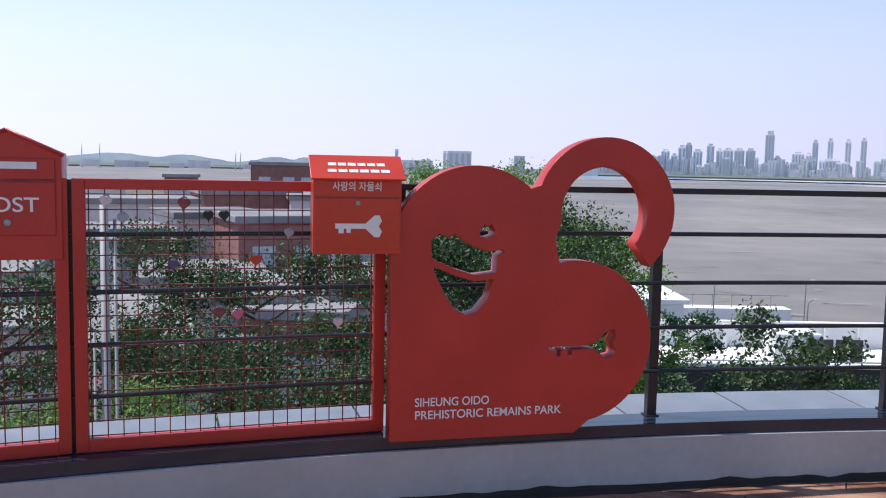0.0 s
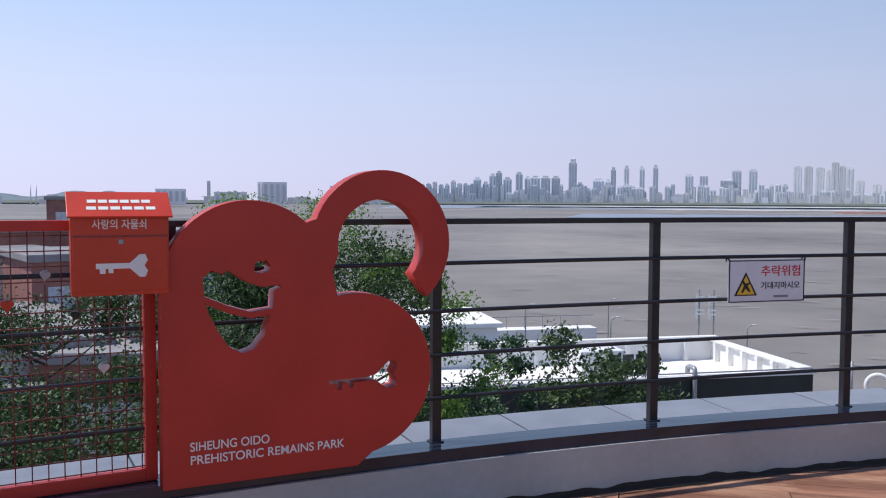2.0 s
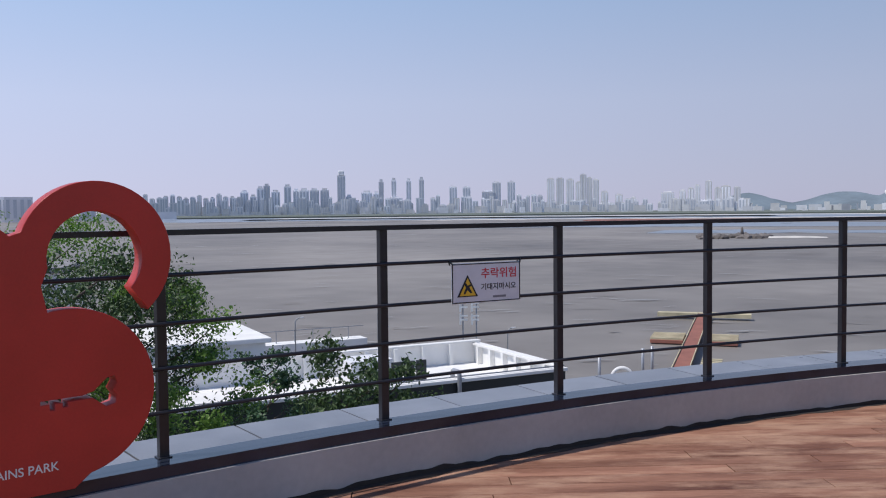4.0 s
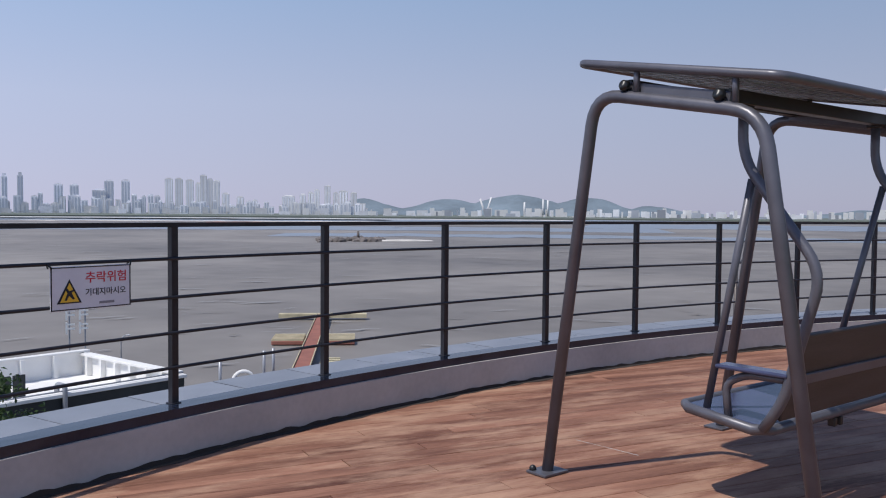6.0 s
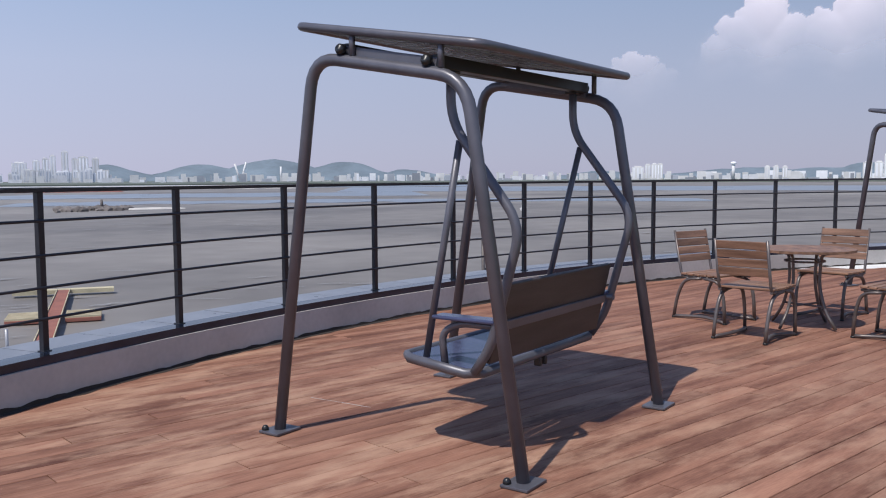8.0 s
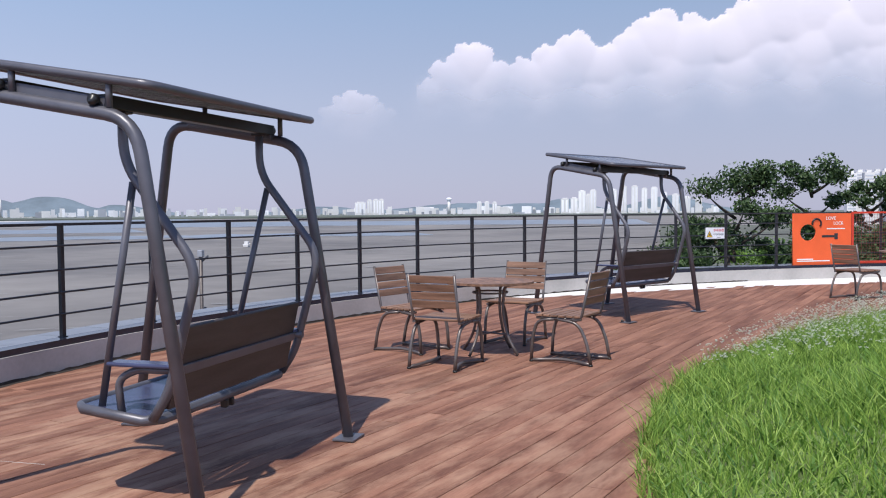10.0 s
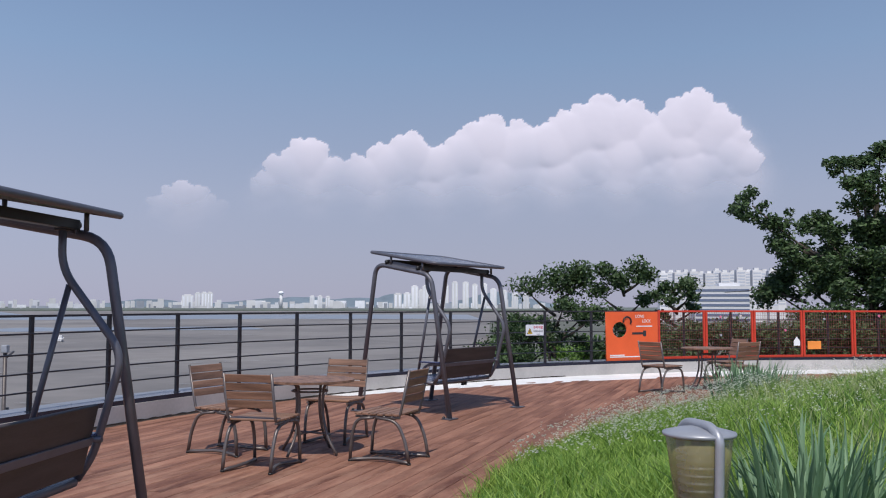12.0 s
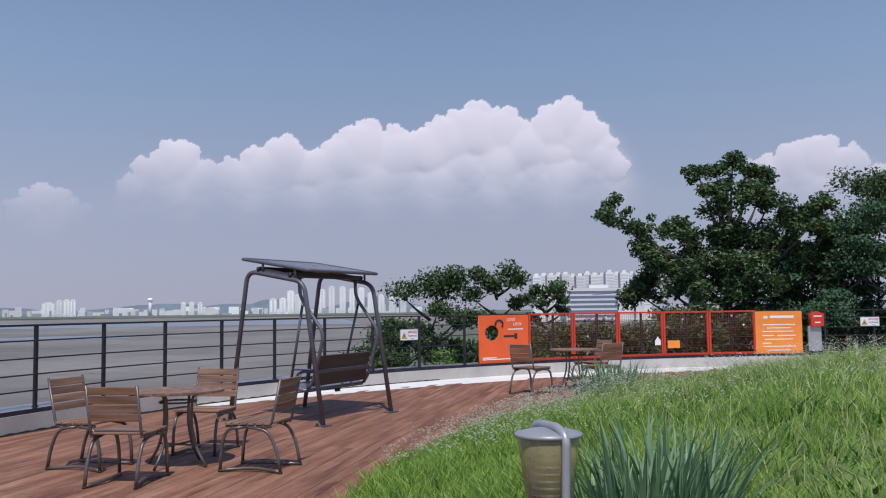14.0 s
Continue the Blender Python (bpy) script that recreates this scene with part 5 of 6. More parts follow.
# white apartments and a banded office block behind the trees
ra = random.Random(3)
for i in range(16):
    b = 109.2 + 7.4 * (i + 0.5) / 16
    d = 820 + 70 * (i % 2)
    x, y = polar(b, d)
    w, z1 = 7.6, 1.4 + (.0345 + .0035 * ra.random()) * d
    ap = empty("apartment_block", pose(x, y, 0, 0, 0, -b + 12), "white high-rise apartment block behind the trees", "building", "apartment blocks")
    part("body", bxm((-w / 2, -5, -13), (w / 2, 5, z1)), M_APART, ap)
    part("roof_house", bxm((-w / 4, -3, z1), (w / 4, 3, z1 + 2.2)), M_APART, ap)
    for j in range(11):
        zz = z1 - 3.2 - 2.7 * j
        part("window_band", bxm((-w / 2 + 0.6, -5.15, zz), (w / 2 - 0.6, -4.9, zz + 1.2)), M_GLASS, ap)
of = empty("office_block", pose(*polar(113.0, 420), 0, 0, 0, -113.0 + 8), "white office block with dark window bands behind the trees", "building")
part("body", bxm((-13, -8, -13), (12.5, 8, 10.0)), M_APART, of)
part("roof_house", bxm((-2, -5, 10.0), (7, 5, 11.6)), M_TOWER, of)
for j in range(8):
    part("window_band", bxm((-12.6, -8.15, 7.6 - 2.2 * j), (10.6, -7.9, 8.7 - 2.2 * j)), M_BAND, of)

# ---- town houses below ----
rh = random.Random(11)
for i, (b, d, w, dp, top, mt) in enumerate(((-21, 34, 6, 6, -4.2, M_HOUSE), (-15, 40, 5, 6, -3.5, M_HOUSE), (-10, 46, 6, 6, -1.4, M_BRICK), (-6, 38, 5, 6, -3.5, M_HOUSE), (-3, 52, 5, 7, -1.6, M_HOUSE), (-18, 60, 8, 6, -1.2, M_HOUSE), (-23.5, 70, 9, 7, -0.3, M_HOUSE), (-9.9, 90, 6.5, 6, 1.2, M_BRICK), (-25, 45, 7, 6, -2.5, M_HOUSE), (-12.5, 60, 6, 6, -0.6, M_BRICK), (1, 60, 7, 7, -2.0, M_HOUSE), (-16.2, 95, 3, 3, -0.2, M_BRICK), (-30, 40, 8, 7, -3, M_HOUSE), (-17.5, 28, 4, 5, -4.0, M_BRICK), (-12.8, 30, 3.4, 5, -2.9, M_HOUSE), (-8.2, 29, 3.2, 5, -3.2, M_BRICK), (-5.2, 31, 3.6, 5, -2.6, M_HOUSE), (-14.6, 52, 5, 5, -1.6, M_HOUSE), (-20.5, 48, 5, 5, -2.2, M_BRICK), (-7.2, 58, 5, 6, -0.8, M_HOUSE))):
    x, y = polar(b, d)
    hs = empty("house", pose(x, y, SEA, 0, 0, -b + rh.uniform(-18, 18)), "pale rendered town house with dark windows among the trees" if mt is M_HOUSE else "reddish brick town house among the trees", "house", "town houses")
    h = top - SEA
    part("wall", bxm((-w / 2, -dp / 2, 0), (w / 2, dp / 2, h)), mt, hs)
    part("roof", bxm((-w / 2 - 0.2, -dp / 2 - 0.2, h), (w / 2 + 0.2, dp / 2 + 0.2, h + 0.35), 0.05), M_ROOF, hs)
    for fl in range(int(h / 3)):
        for q in (-0.3, 0.05, 0.32):
            wd = part("window", bxm((w * q - 0.55, -dp / 2 - 0.05, h - 2.4 - 3 * fl), (w * q + 0.55, -dp / 2 + 0.05, h - 1.1 - 3 * fl)), M_GLASS, hs)
            part("sill", bxm((w * q - 0.62, -dp / 2 - 0.12, h - 2.5 - 3 * fl), (w * q + 0.62, -dp / 2 - 0.02, h - 2.42 - 3 * fl)), M_YARD, wd)
# grey lamp mast just outside the railing
M_GALV = material("dull_galvanised_steel", (0.27, 0.27, 0.28), 0.55, metal=0.3, var=0.15, scale=4, bump=0.05)
mast = empty("lamp_mast", pose(-2.53, 6.6, SEA), "grey steel mast just outside the railing", "mast")
part("pole", tubem([(0, 0, 0), (0, 0, 14.1)], 0.030, sides=10), M_GALV, mast)
part("conduit", tubem([(0.075, 0, 0), (0.075, 0, 14.0)], 0.013, sides=8), M_GALV, mast)
part("conduit", tubem([(-0.08, 0, 3), (-0.08, 0, 13.2)], 0.010, sides=8), M_GALV, mast)

# ---- white flat-roofed building by the shore ----
wb = empty("white_flat_roof_building", pose(0, 0, 0), "low building with white roof yard and dark side wall", "building")
x0, x1, y0, y1, zt = 6.0, 27.6, 39.6, 49.5, -7.0
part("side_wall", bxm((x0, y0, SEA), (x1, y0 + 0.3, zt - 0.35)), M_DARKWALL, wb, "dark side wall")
part("wall", bxm((x0, y0 + 0.3, SEA), (x1, y1, zt - 1.3)), M_YARD, wb)
part("front_coping", bxm((x0, y0 - 0.12, zt - 0.35), (x1 + 0.1, y0 + 0.45, zt - 0.18), 0.02), M_YARD, wb)
part("back_parapet", bxm((x0, y1 - 0.25, zt - 1.3), (x1, y1, zt)), M_YARD, wb)
part("back_coping", bxm((x0, y1 - 0.4, zt), (x1 + 0.1, y1 + 0.1, zt + 0.12), 0.02), M_YARD, wb)
part("end_parapet", bxm((x1 - 0.25, y0 + 0.45, zt - 1.3), (x1, y1 - 0.4, zt - 0.18)), M_YARD, wb)
part("end_coping", bxm((x1 - 0.5, y0 + 0.3, zt - 0.18), (x1 + 0.12, y1 + 0.1, zt - 0.04), 0.02), M_YARD, wb)
for i in range(6):
    yy = y0 + 1.2 + i * 1.5
    part("pier", bxm((x1 - 0.55, yy, zt - 1.3), (x1 - 0.25, yy + 0.25, zt - 0.18)), M_YARD, wb)
for i in range(8):
    xx = x0 + 8 + i * 1.9
    part("pier", bxm((xx, y1 - 0.55, zt - 1.3), (xx + 0.25, y1 - 0.25, zt)), M_YARD, wb)
part("shed", bxm((17.5, 45.5, zt - 1.3), (20.0, 47.5, zt + 0.1), 0.05), M_TOWER, wb)
for i in range(4):
    part("screen", bxm((18.6 + i * 0.75, 44.2, zt - 1.3), (19.2 + i * 0.75, 44.3, zt + 0.1)), M_DARKWALL, wb)
part("rail", tubem([(x0, y0 + 0.1, zt - 0.08), (x1, y0 + 0.1, zt - 0.08)], 0.04, sides=6), M_LAMP, wb)
part("vent_pipe", tubem([(21.0, y0 - 0.15, SEA), (21.0, y0 - 0.15, zt + 0.2), (21.0, y0 + 0.6, zt + 0.2), (21.0, y0 + 0.6, zt - 0.5)], 0.12, sides=8, fillet=0.2), M_LAMP, wb)
wb2 = empty("white_flat_roof_building", pose(0, 0, 0), "white building with a pale flat roof nearer the trees", "building")
part("wall", bxm((6.5, 52, SEA), (14.5, 60, -6.4)), M_YARD, wb2)
part("roof", bxm((6.2, 51.7, -6.4), (14.8, 60.3, -6.1), 0.05), M_YARD, wb2)
for i in range(5):
    part("window", bxm((7.2 + 1.5 * i, 51.93, -9.0), (8.0 + 1.5 * i, 52.05, -7.8)), M_GLASS, wb2)
sr = empty("sea_wall", pose(0, 0, 0), "pale sea wall with a thin railing along the shore", "sea wall")
part("wall", bxm((-20, 84, SEA - 0.5), (34, 86, SEA + 1.4)), M_YARD, sr)
for i in range(28):
    part("post", bxm((-19 + i * 1.9, 85, SEA + 1.4), (-18.93 + i * 1.9, 85.07, SEA + 2.6)), M_LAMP, sr)
part("rail", bxm((-20, 85, SEA + 2.55), (34, 85.06, SEA + 2.62)), M_LAMP, sr)
for x, y, h in ((22, 70, 5.4), (27, 64, 5.0), (31, 74, 5.2), (17, 76, 5.6), (37.5, 62, 4.4)):
    lp = empty("street_lamp", pose(x, y, SEA), "slim grey lamp post near the shore", "street lamp", "shore lamps")
    part("pole", tubem([(0, 0, 0), (0, 0, h), (0.2, 0, h + 0.25), (0.5, 0, h + 0.3)], 0.05, sides=6, fillet=0.15), M_LAMP, lp)
    part("head", bxm((0.4, -0.1, h + 0.25), (0.75, 0.1, h + 0.34), 0.02), M_APART, lp)
rs_ = empty("roof_sign", pose(31.5, 57.5, SEA, 0, 0, -28), "white openwork roof sign with unreadable strokes on posts", "sign")
for sx in (-0.5, 0.5):
    part("post", bxm((sx - 0.05, 0, 0), (sx + 0.05, 0.1, 8.0)), M_LAMP, rs_)
for i in range(2):
    for q in range(2):
        part("stroke", bxm((-0.75 + q * 0.85, -0.05, 5.9 + i * 0.95), (-0.62 + q * 0.85, 0.05, 6.7 + i * 0.95)), M_INK, rs_)
        part("stroke", bxm((-0.62 + q * 0.85, -0.05, 6.2 + i * 0.95), (-0.15 + q * 0.85, 0.05, 6.32 + i * 0.95)), M_INK, rs_)
        part("stroke", bxm((-0.62 + q * 0.85, -0.05, 6.5 + i * 0.95), (-0.15 + q * 0.85, 0.05, 6.6 + i * 0.95)), M_INK, rs_)

# ---- pier, pontoons, islet, boats ----
pier = empty("pier", pose(50.2, 55.8, SEA, 0, 0, -46.1), "red-brown floating pier running out over the mud", "pier")
part("walkway", bxm((-0.7, -8, 0.5), (0.7, 43, 0.8)), M_PIER, pier)
for sx in (-1, 1):
    part("rail", bxm((sx * 0.72 - 0.04, -8, 0.8), (sx * 0.72 + 0.04, 43, 0.95)), M_PONT, pier)
part("cross_walk", bxm((-5.8, 43, 0.3), (5.8, 44.6, 0.8)), M_PONT, pier)
for sx in (-1, 1):
    pt = empty("pontoon", pier.matrix_basis @ pose(sx * 2.75, 23, 0), "yellowed pontoon raft beside the pier", "pontoon", "pontoons")
    part("raft", bxm((-1.7, -2.4, 0.1), (1.7, 2.4, 0.5), 0.05), M_PIER, pt)
    for i in range(6):
        part("plank", bxm((-1.7, -2.3 + i * 0.8, 0.5), (1.7, -1.95 + i * 0.8, 0.7)), M_PONT, pt)
pt = empty("gangway", pier.matrix_basis @ pose(2.3, 5, 0), "pale slatted gangway beside the pier", "gangway")
for i in range(9):
    part("slat", bxm((-0.9, -4 + i, 0.4), (0.9, -3.5 + i, 0.55)), M_PONT, pt)
for i in range(9):
    b = empty("moored_float", pose(41.0 + rl.uniform(-3, 5), 52.5 + rl.uniform(-3, 4), SEA, 0, 0, rl.uniform(0, 180)), "small pale float lying on the mud by the pier", "float", "floats")
    part("hull", bxm((-0.5, -0.25, 0), (0.5, 0.25, 0.45), 0.1), M_APART, b)
wh = empty("white_ring", pose(44.5, 56.0, SEA + 0.9, 0, 0, -30), "white ring standing by the pier", "ring")
part("ring", tubem([(x, 0, z) for x, z in arc(0, 0, 0.8, 0, 345, 22)], 0.16, sides=8, closed=True), M_YARD, wh)
for x, y in ((47, 56.5), (48.4, 57), (41.5, 55)):
    pl = empty("mooring_pole", pose(x, y, SEA), "grey mooring pole on the mud", "pole", "mooring poles")
    part("pole", tubem([(0, 0, 0), (0, 0, 3.0)], 0.12, sides=8), M_LAMP, pl)
isl = empty("rocky_islet", pose(312, 306, SEA), "dark rocky islet with pale sand on the mud flat", "islet")
ri = random.Random(2)
for i in range(34):
    s_ = ri.uniform(1.0, 3.2)
    bm = bmesh.new()
    bmesh.ops.create_icosphere(bm, subdivisions=1, radius=1, matrix=Matrix.Diagonal((s_ * 1.6, s_, s_ * 0.75, 1)))
    part("rock", bm, M_ROCK, isl).matrix_basis = pose(ri.gauss(0, 13), ri.gauss(0, 5), 0.2, 0, 0, ri.uniform(0, 90))
part("beacon", tubem([(2, 0, 1), (2, 0, 5.0)], 0.9, sides=8, r_end=0.5), M_ROCK, isl)
bm = bmesh.new()
bmesh.ops.create_icosphere(bm, subdivisions=2, radius=1, matrix=pose(20, -14, 0, 0, 0, -40) @ Matrix.Diagonal((16, 3.5, 0.9, 1)))
part("sand", bm, M_SAND, isl)
boat = empty("white_boat", pose(*polar(72.1, 375), SEA + 0.2, 0, 0, 10), "small white boat on the water", "boat")
bm = bmesh.new()
vsb = [[bm.verts.new((x, sx * wd, z)) for x, wd, z in ((-3.6, 0.8, 0), (3.0, 0.8, 0), (4.6, 0.05, 0.4), (4.8, 0.08, 1.3), (3.0, 1.2, 1.1), (-3.8, 1.2, 1.0))] for sx in (-1, 1)]
bm.faces.new(vsb[0])
bm.faces.new(vsb[1][::-1])
for i in range(6):
    bm.faces.new((vsb[0][i], vsb[1][i], vsb[1][(i + 1) % 6], vsb[0][(i + 1) % 6]))
bmesh.ops.recalc_face_normals(bm, faces=bm.faces)
part("hull", bm, M_YARD, boat)
part("cabin", bxm((-1.6, -0.8, 1.0), (1.0, 0.8, 2.2), 0.1), M_APART, boat)
nav = empty("marker_posts", pose(*polar(69.5, 52), SEA), "grey marker posts with a lamp on the mud", "marker posts")
for dx, h in ((0, 12.0), (0.45, 9.0), (-0.4, 8.8)):
    part("post", tubem([(dx, 0, 0), (dx, 0, h)], 0.11, sides=8), M_LOUVRE, nav)
part("arm", tubem([(0, 0, 11.6), (1.1, 0, 11.9)], 0.06, sides=6), M_LOUVRE, nav)
part("lamp_head", bxm((-0.2, -0.15, 11.9), (0.2, 0.15, 12.3), 0.04), M_LAMP, nav)


# ---- cloud bank ----
M_CLOUD = bpy.data.materials.new("cloud")
M_CLOUD.use_nodes = True
n_, l_ = M_CLOUD.node_tree.nodes, M_CLOUD.node_tree.links
bs = n_["Principled BSDF"]
bs.inputs["Base Color"].default_value, bs.inputs["Roughness"].default_value = (0.90, 0.82, 0.85, 1), 1.0
bs.inputs["Specular IOR Level"].default_value = 0.0
ca_ = n_.new("ShaderNodeAttribute")
ca_.attribute_name = "cover"
tp_ = n_.new("ShaderNodeBsdfTransparent")
tl_ = n_.new("ShaderNodeBsdfTranslucent")
tl_.inputs["Color"].default_value = (0.93, 0.92, 0.93, 1)
mt_ = n_.new("ShaderNodeMixShader")
mt_.inputs[0].default_value = 0.12
l_.new(bs.outputs[0], mt_.inputs[1])
l_.new(tl_.outputs[0], mt_.inputs[2])
mx_ = n_.new("ShaderNodeMixShader")
l_.new(ca_.outputs["Fac"], mx_.inputs[0])
l_.new(tp_.outputs[0], mx_.inputs[1])
l_.new(mt_.outputs[0], mx_.inputs[2])
l_.new(mx_.outputs[0], n_["Material Output"].inputs["Surface"])


def cloud(name, b0, b1, s0, s1, peaks, seed, base, label, dense=0.90):
    """A far bank of cumulus: a bowed sheet whose relief and edge come from many heaped puffs."""
    rc = np.random.RandomState(seed)
    D = 4250.0
    puffs = []
    for b, s_, r_ in peaks:
        r = r_ / D
        puffs.append((radians(b), s_ - r * 0.8, r * 0.8))
        for i in range(10):
            rr = r * rc.uniform(0.2, 0.62)
            puffs.append((radians(b) + rc.uniform(-1.4, 1.4) * r, s_ - rr - rc.uniform(0.1, 1.0) * max(0.01, s_ - base), rr))
    for b, s_, r in list(puffs):
        for i in range(9):
            a = rc.uniform(0, math.pi) if rc.rand() < 0.75 else rc.uniform(0, 2 * math.pi)
            rr = r * rc.uniform(0.16, 0.42)
            q = (b + math.cos(a) * r * 0.88, s_ + math.sin(a) * r * 0.88, rr)
            puffs.append(q)
            for k in range(3):
                a2 = rc.uniform(0, 2 * math.pi)
                puffs.append((q[0] + math.cos(a2) * rr * 0.85, q[1] + math.sin(a2) * rr * 0.85, rr * rc.uniform(0.25, 0.5)))
    nb, ns = int((b1 - b0) * 11), int((s1 - s0) * 57.3 * 12)
    gb, gs = np.meshgrid(np.radians(np.linspace(b0, b1, nb)), np.linspace(s0, s1, ns), indexing="ij")
    h = np.full(gb.shape, -1e-4)
    for b, s_, r in puffs:
        i0, i1 = np.searchsorted(gb[:, 0], (b - r * 1.3, b + r * 1.3))
        if i1 <= i0:
            continue
        d2 = (gb[i0:i1] - b) ** 2 + (gs[i0:i1] - s_) ** 2
        v = r * r - d2
        h[i0:i1] = np.maximum(h[i0:i1], np.where(v > 0, np.sqrt(np.maximum(v, 0)) * 0.8 + 0.0022, v * 20))
    edge = np.clip(h / 0.0026, 0, 1)
    h = np.maximum(h, 0) + 0.0016 * np.array([[noise.fractal((p * 260, q * 260, seed), 1.0, 2.0, 3) for q in gs[0]] for p in gb[:, 0]]) * (h > 0)
    for _ in range(9):
        h[1:-1, 1:-1] = (h[1:-1, 1:-1] * 4 + h[:-2, 1:-1] + h[2:, 1:-1] + h[1:-1, :-2] + h[1:-1, 2:]) / 8
    topz = np.where(edge > 0.05, gs, -1).max(1)
    fill = np.clip((topz[:, None] - gs - 0.012) / 0.01, 0, 1) * (topz[:, None] > 0)
    ker = np.hanning(45)[:, None] / np.hanning(45).sum()
    pad = np.pad(fill, ((22, 22), (0, 0)), mode="edge")
    soft = sum(ker[q, 0] * pad[q:q + len(fill)] for q in range(45))
    edge = np.maximum(edge, soft)
    side = np.clip(np.minimum(gb - gb[0, 0], gb[-1, 0] - gb) / 0.05, 0, 1)
    foot = np.clip((gs - base * 0.72 - 0.006 * np.sin(gb * 90)) / (base * 0.85), 0, 1)
    foot = foot * foot * (3 - 2 * foot)
    cover = edge * foot * side * dense
    dist = D - np.maximum(h, 0) * D * 0.13
    vs = np.stack([np.sin(gb) * dist, np.cos(gb) * dist, 1.4 + gs * D], -1).reshape(-1, 3)
    keep = cover.reshape(-1) > 0.001
    fs = []
    for i in range(nb - 1):
        for j in range(ns - 1):
            q = (i * ns + j, (i + 1) * ns + j, (i + 1) * ns + j + 1, i * ns + j + 1)
            if keep[q[0]] or keep[q[1]] or keep[q[2]] or keep[q[3]]:
                fs.append(q)
    ob = raw(name, vs.tolist(), fs, M_CLOUD, smooth=True)
    at_ = ob.data.attributes.new("cover", "FLOAT", "POINT")
    at_.data.foreach_set("value", cover.reshape(-1).astype(np.float32))
    ob.visible_shadow = False
    return tagged(ob, label, "cloud", kind="structure")


cloud("backdrop_cloud", 74.5, 83, .06, .15, ((77.8, .120, 60), (79.0, .1335, 75), (80.4, .120, 60)), 1, 0.10, "small faint white cloud low over the sea", 0.55)
cloud("backdrop_cloud", 81.5, 119, .05, .26, ((85.6, .170, 110), (86.6, .186, 120), (88.0, .165, 110), (90.2, .165, 120), (92.0, .180, 120), (93.3, .194, 120), (95.2, .181, 110), (97.0, .196, 130), (98.4, .212, 140), (100.5, .203, 140), (102.6, .208, 140), (104.0, .220, 140), (105.5, .231, 150), (107.3, .226, 120), (109.0, .205, 120), (110.6, .226, 120), (111.5, .235, 120), (112.8, .217, 110)), 2, 0.125, "long bank of white cumulus cloud over the far shore")
cloud("backdrop_cloud", 121, 133, .05, .20, ((123.6, .158, 90), (125.3, .170, 100), (126.7, .177, 110), (128.2, .163, 100), (129.8, .140, 90)), 3, 0.11, "white cumulus cloud behind the trees", 0.8)

# thin pale scratch across the boards, added as a raised tube
bm = bmesh.new()
tube(bm, [(4.892, 2.955, 0.0215), (4.86, 2.75, 0.0215), (4.82, 2.50, 0.0215)], 0.0022, sides=5)
tagged(mesh_object("pale_cord", bm, M_CONC), "thin pale scratch line across the deck boards", "cord")

# ---- coping slabs and deck boards ----
coping = empty("coping", pose(0, 0, 0), "grey granite coping slabs on the parapet", "coping", kind="structure")
CSTEP = 2.2185
vs, fs = [], []
for i in range(4):
    a = (-CSTEP / 2 + 0.02) + (CSTEP - 0.04) * i / 3
    for r_, z in ((R + 0.035, 0.247), (R + 0.375, 0.247), (R + 0.375, 0.300), (R + 0.035, 0.300)):
        vs.append((r_ * math.cos(radians(a + 90)), r_ * math.sin(radians(a + 90)), z))
for i in range(3):
    for j in range(4):
        fs.append((4 * i + j, 4 * i + (j + 1) % 4, 4 * i + 4 + (j + 1) % 4, 4 * i + 4 + j))
fs += [(3, 2, 1, 0), (12, 13, 14, 15)]
first = raw("slab", vs, fs, M_COPE, coping)
for i in range(162):
    a = POST_1 + STEP * 9 - CSTEP * i - 90
    ob = first if i == 0 else new("slab", first.data)
    ob.parent = coping
    ob.matrix_basis = pose(CX, CY, 0.0008 * math.sin(i * 7.7), 0, 0, a)

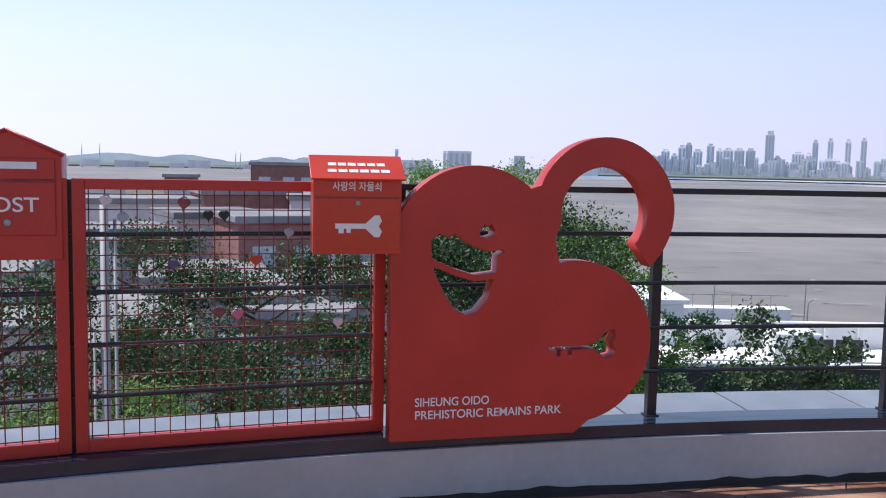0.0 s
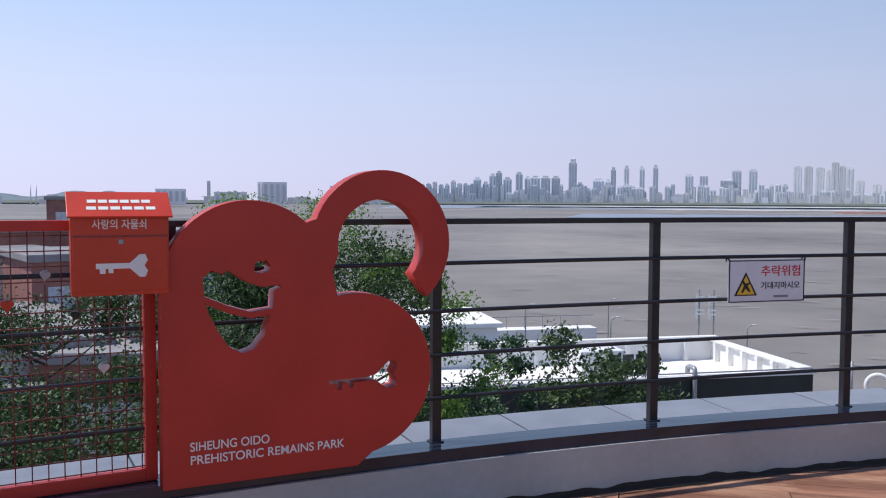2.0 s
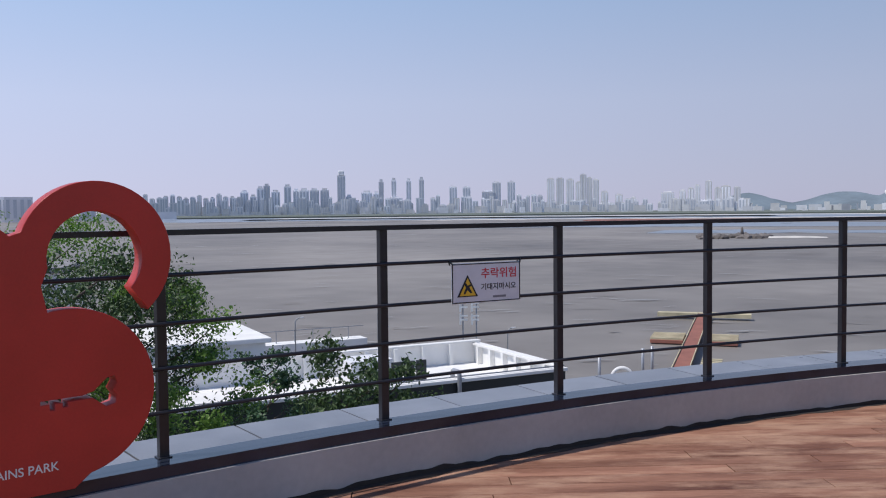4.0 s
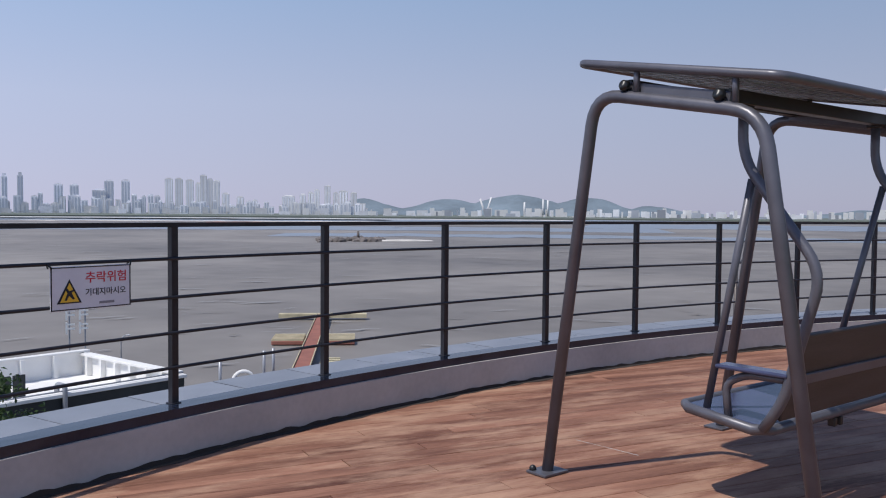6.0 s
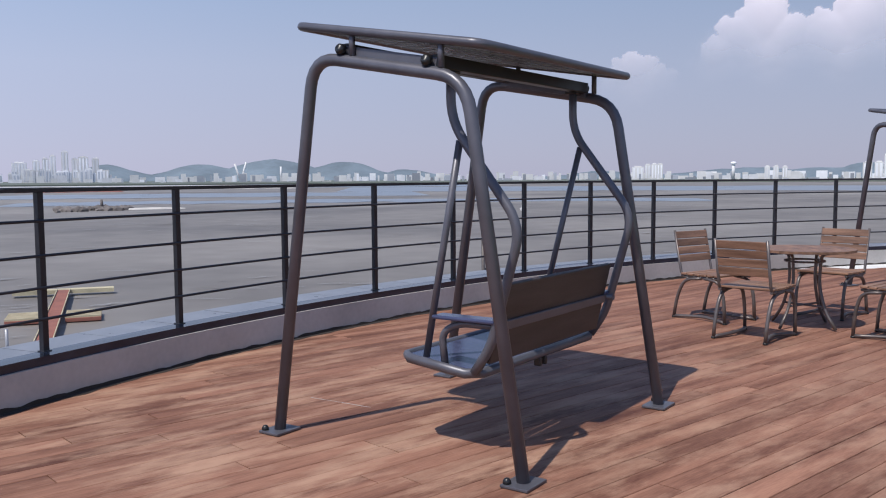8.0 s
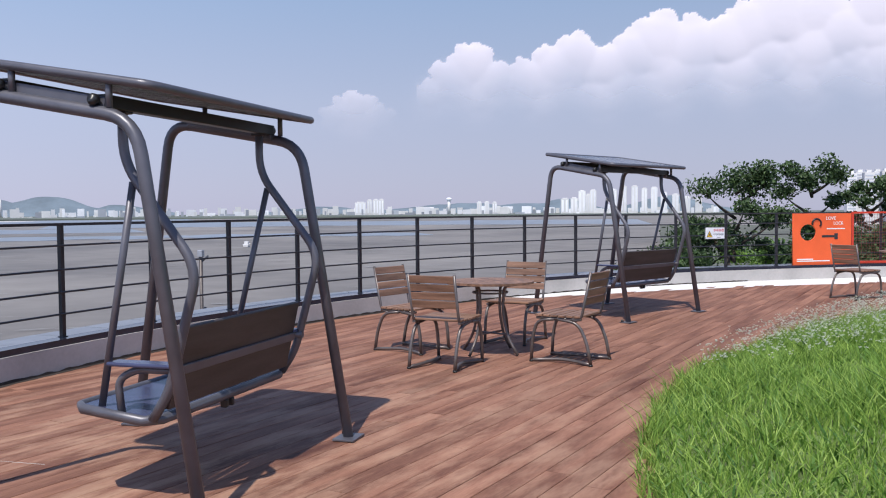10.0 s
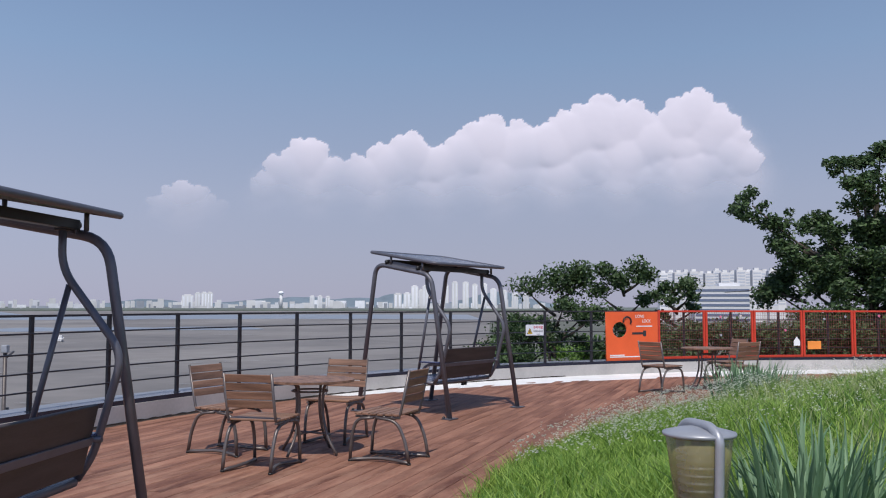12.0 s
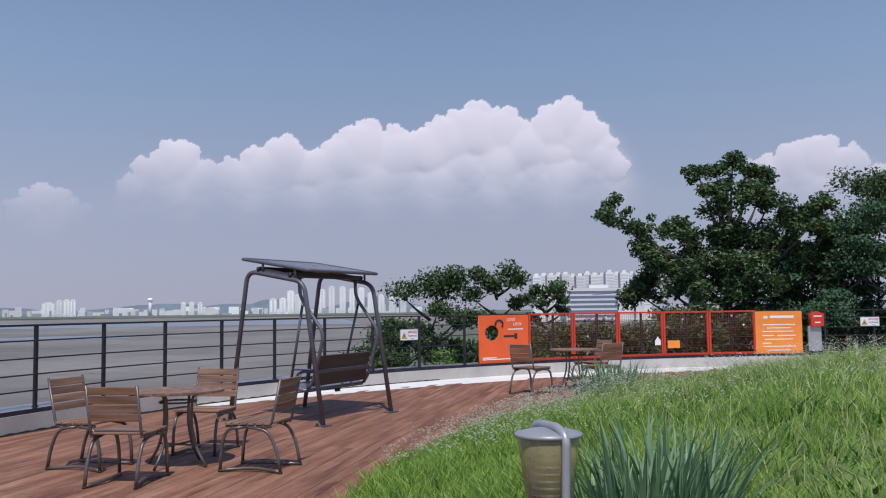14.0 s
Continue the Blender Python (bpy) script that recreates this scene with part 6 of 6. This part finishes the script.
tagged(ring_block("coping_trim", R - 0.130, R + 0.032, 0.238, 0.302, -60, 300, 240, M_TRIM), "dark polished stone edge along the coping", "coping edge", kind="structure")
DECK_ANG = -25.0
deck = empty("deck_floor", pose(0, 0, 0), "weathered red-brown hardwood deck boards", "floor", kind="structure")
BW = 0.142
dx_, dy_ = math.cos(radians(DECK_ANG)), math.sin(radians(DECK_ANG))
cu_, cv_ = CX * dx_ + CY * dy_, -CX * dy_ + CY * dx_
rd = random.Random(5)
near, rest = [], []
nrow = int(2 * (R - 0.12) / BW)
for i in range(nrow):
    v = cv_ - (R - 0.12) + BW * (i + 0.5)
    half = math.sqrt(max(0.0, (R + 0.10) ** 2 - (v - cv_) ** 2))
    hole = GR - 0.7
    gap = math.sqrt(hole ** 2 - (v - cv_) ** 2) if abs(v - cv_) < hole else 0.0
    for s0, s1 in (((cu_ - half, cu_ - gap), (cu_ + gap, cu_ + half)) if gap else ((cu_ - half, cu_ + half),)):
        u = s0 - rd.uniform(0, 2.4)
        while u < s1:
            u1 = u + rd.choice((2.4, 3.0, 3.6))
            a, b = max(u, s0), min(u1, s1)
            if b - a > 0.1:
                x, y = (a + b) / 2 * dx_ - v * dy_, (a + b) / 2 * dy_ + v * dx_
                item = (a + 0.003, b - 0.003, v, x, y)
                inside = 0.5 < x < 10.0 and -2.0 < y < 5.5
                (near if inside and len(near) < 298 else rest).append(item)
            u = u1


def board_box(a, b, v, dz=0.0):
    h = BW / 2 - 0.0022
    lo, e = -0.030, 0.0025
    pts = []
    for uu in (a, b):
        for vv, zz in ((v - h, lo), (v + h, lo), (v + h, 0.019), (v + h - e, 0.022), (v - h + e, 0.022), (v - h, 0.019)):
            pts.append((uu, vv, zz + dz))
    return pts, [(0, 1, 2, 3, 4, 5), (11, 10, 9, 8, 7, 6)] + [(j, j + 6, (j + 1) % 6 + 6, (j + 1) % 6) for j in range(6)]


shared = {}
DM = pose(0, 0, 0, 0, 0, DECK_ANG)
for a, b, v, x, y in near:
    key = round(b - a, 1)
    if key not in shared:
        pts, fc = board_box(-(b - a) / 2, (b - a) / 2, 0.0)
        ob = raw("deck_board", pts, fc, M_DECK, deck)
        shared[key] = (ob.data, b - a)
    else:
        ob = new("deck_board", shared[key][0])
        ob.parent = deck
    ob.matrix_basis = DM @ pose((a + b) / 2, v, rd.uniform(-0.0012, 0.0012)) @ Matrix.Diagonal(((b - a) / shared[key][1], 1, 1, 1))
vs, fs = [], []
for a, b, v, x, y in rest:
    pts, fc = board_box(a, b, v, rd.uniform(-0.0012, 0.0012))
    o = len(vs)
    vs += pts
    fs += [tuple(i + o for i in f) for f in fc]
M_DECK2 = M_DECK.copy()
M_DECK2.name = "deck_wood_far"
n2_ = M_DECK2.node_tree
gi_ = n2_.nodes.new("ShaderNodeNewGeometry")
for lk in list(n2_.links):
    if lk.from_socket.name == "Random" and lk.from_node.bl_idname == "ShaderNodeObjectInfo":
        to = lk.to_socket
        n2_.links.remove(lk)
        n2_.links.new(gi_.outputs["Random Per Island"], to)
far_deck = raw("far_deck_boards", vs, fs, M_DECK2, deck)
far_deck.matrix_basis = DM
far_deck["kind"] = "stuff"
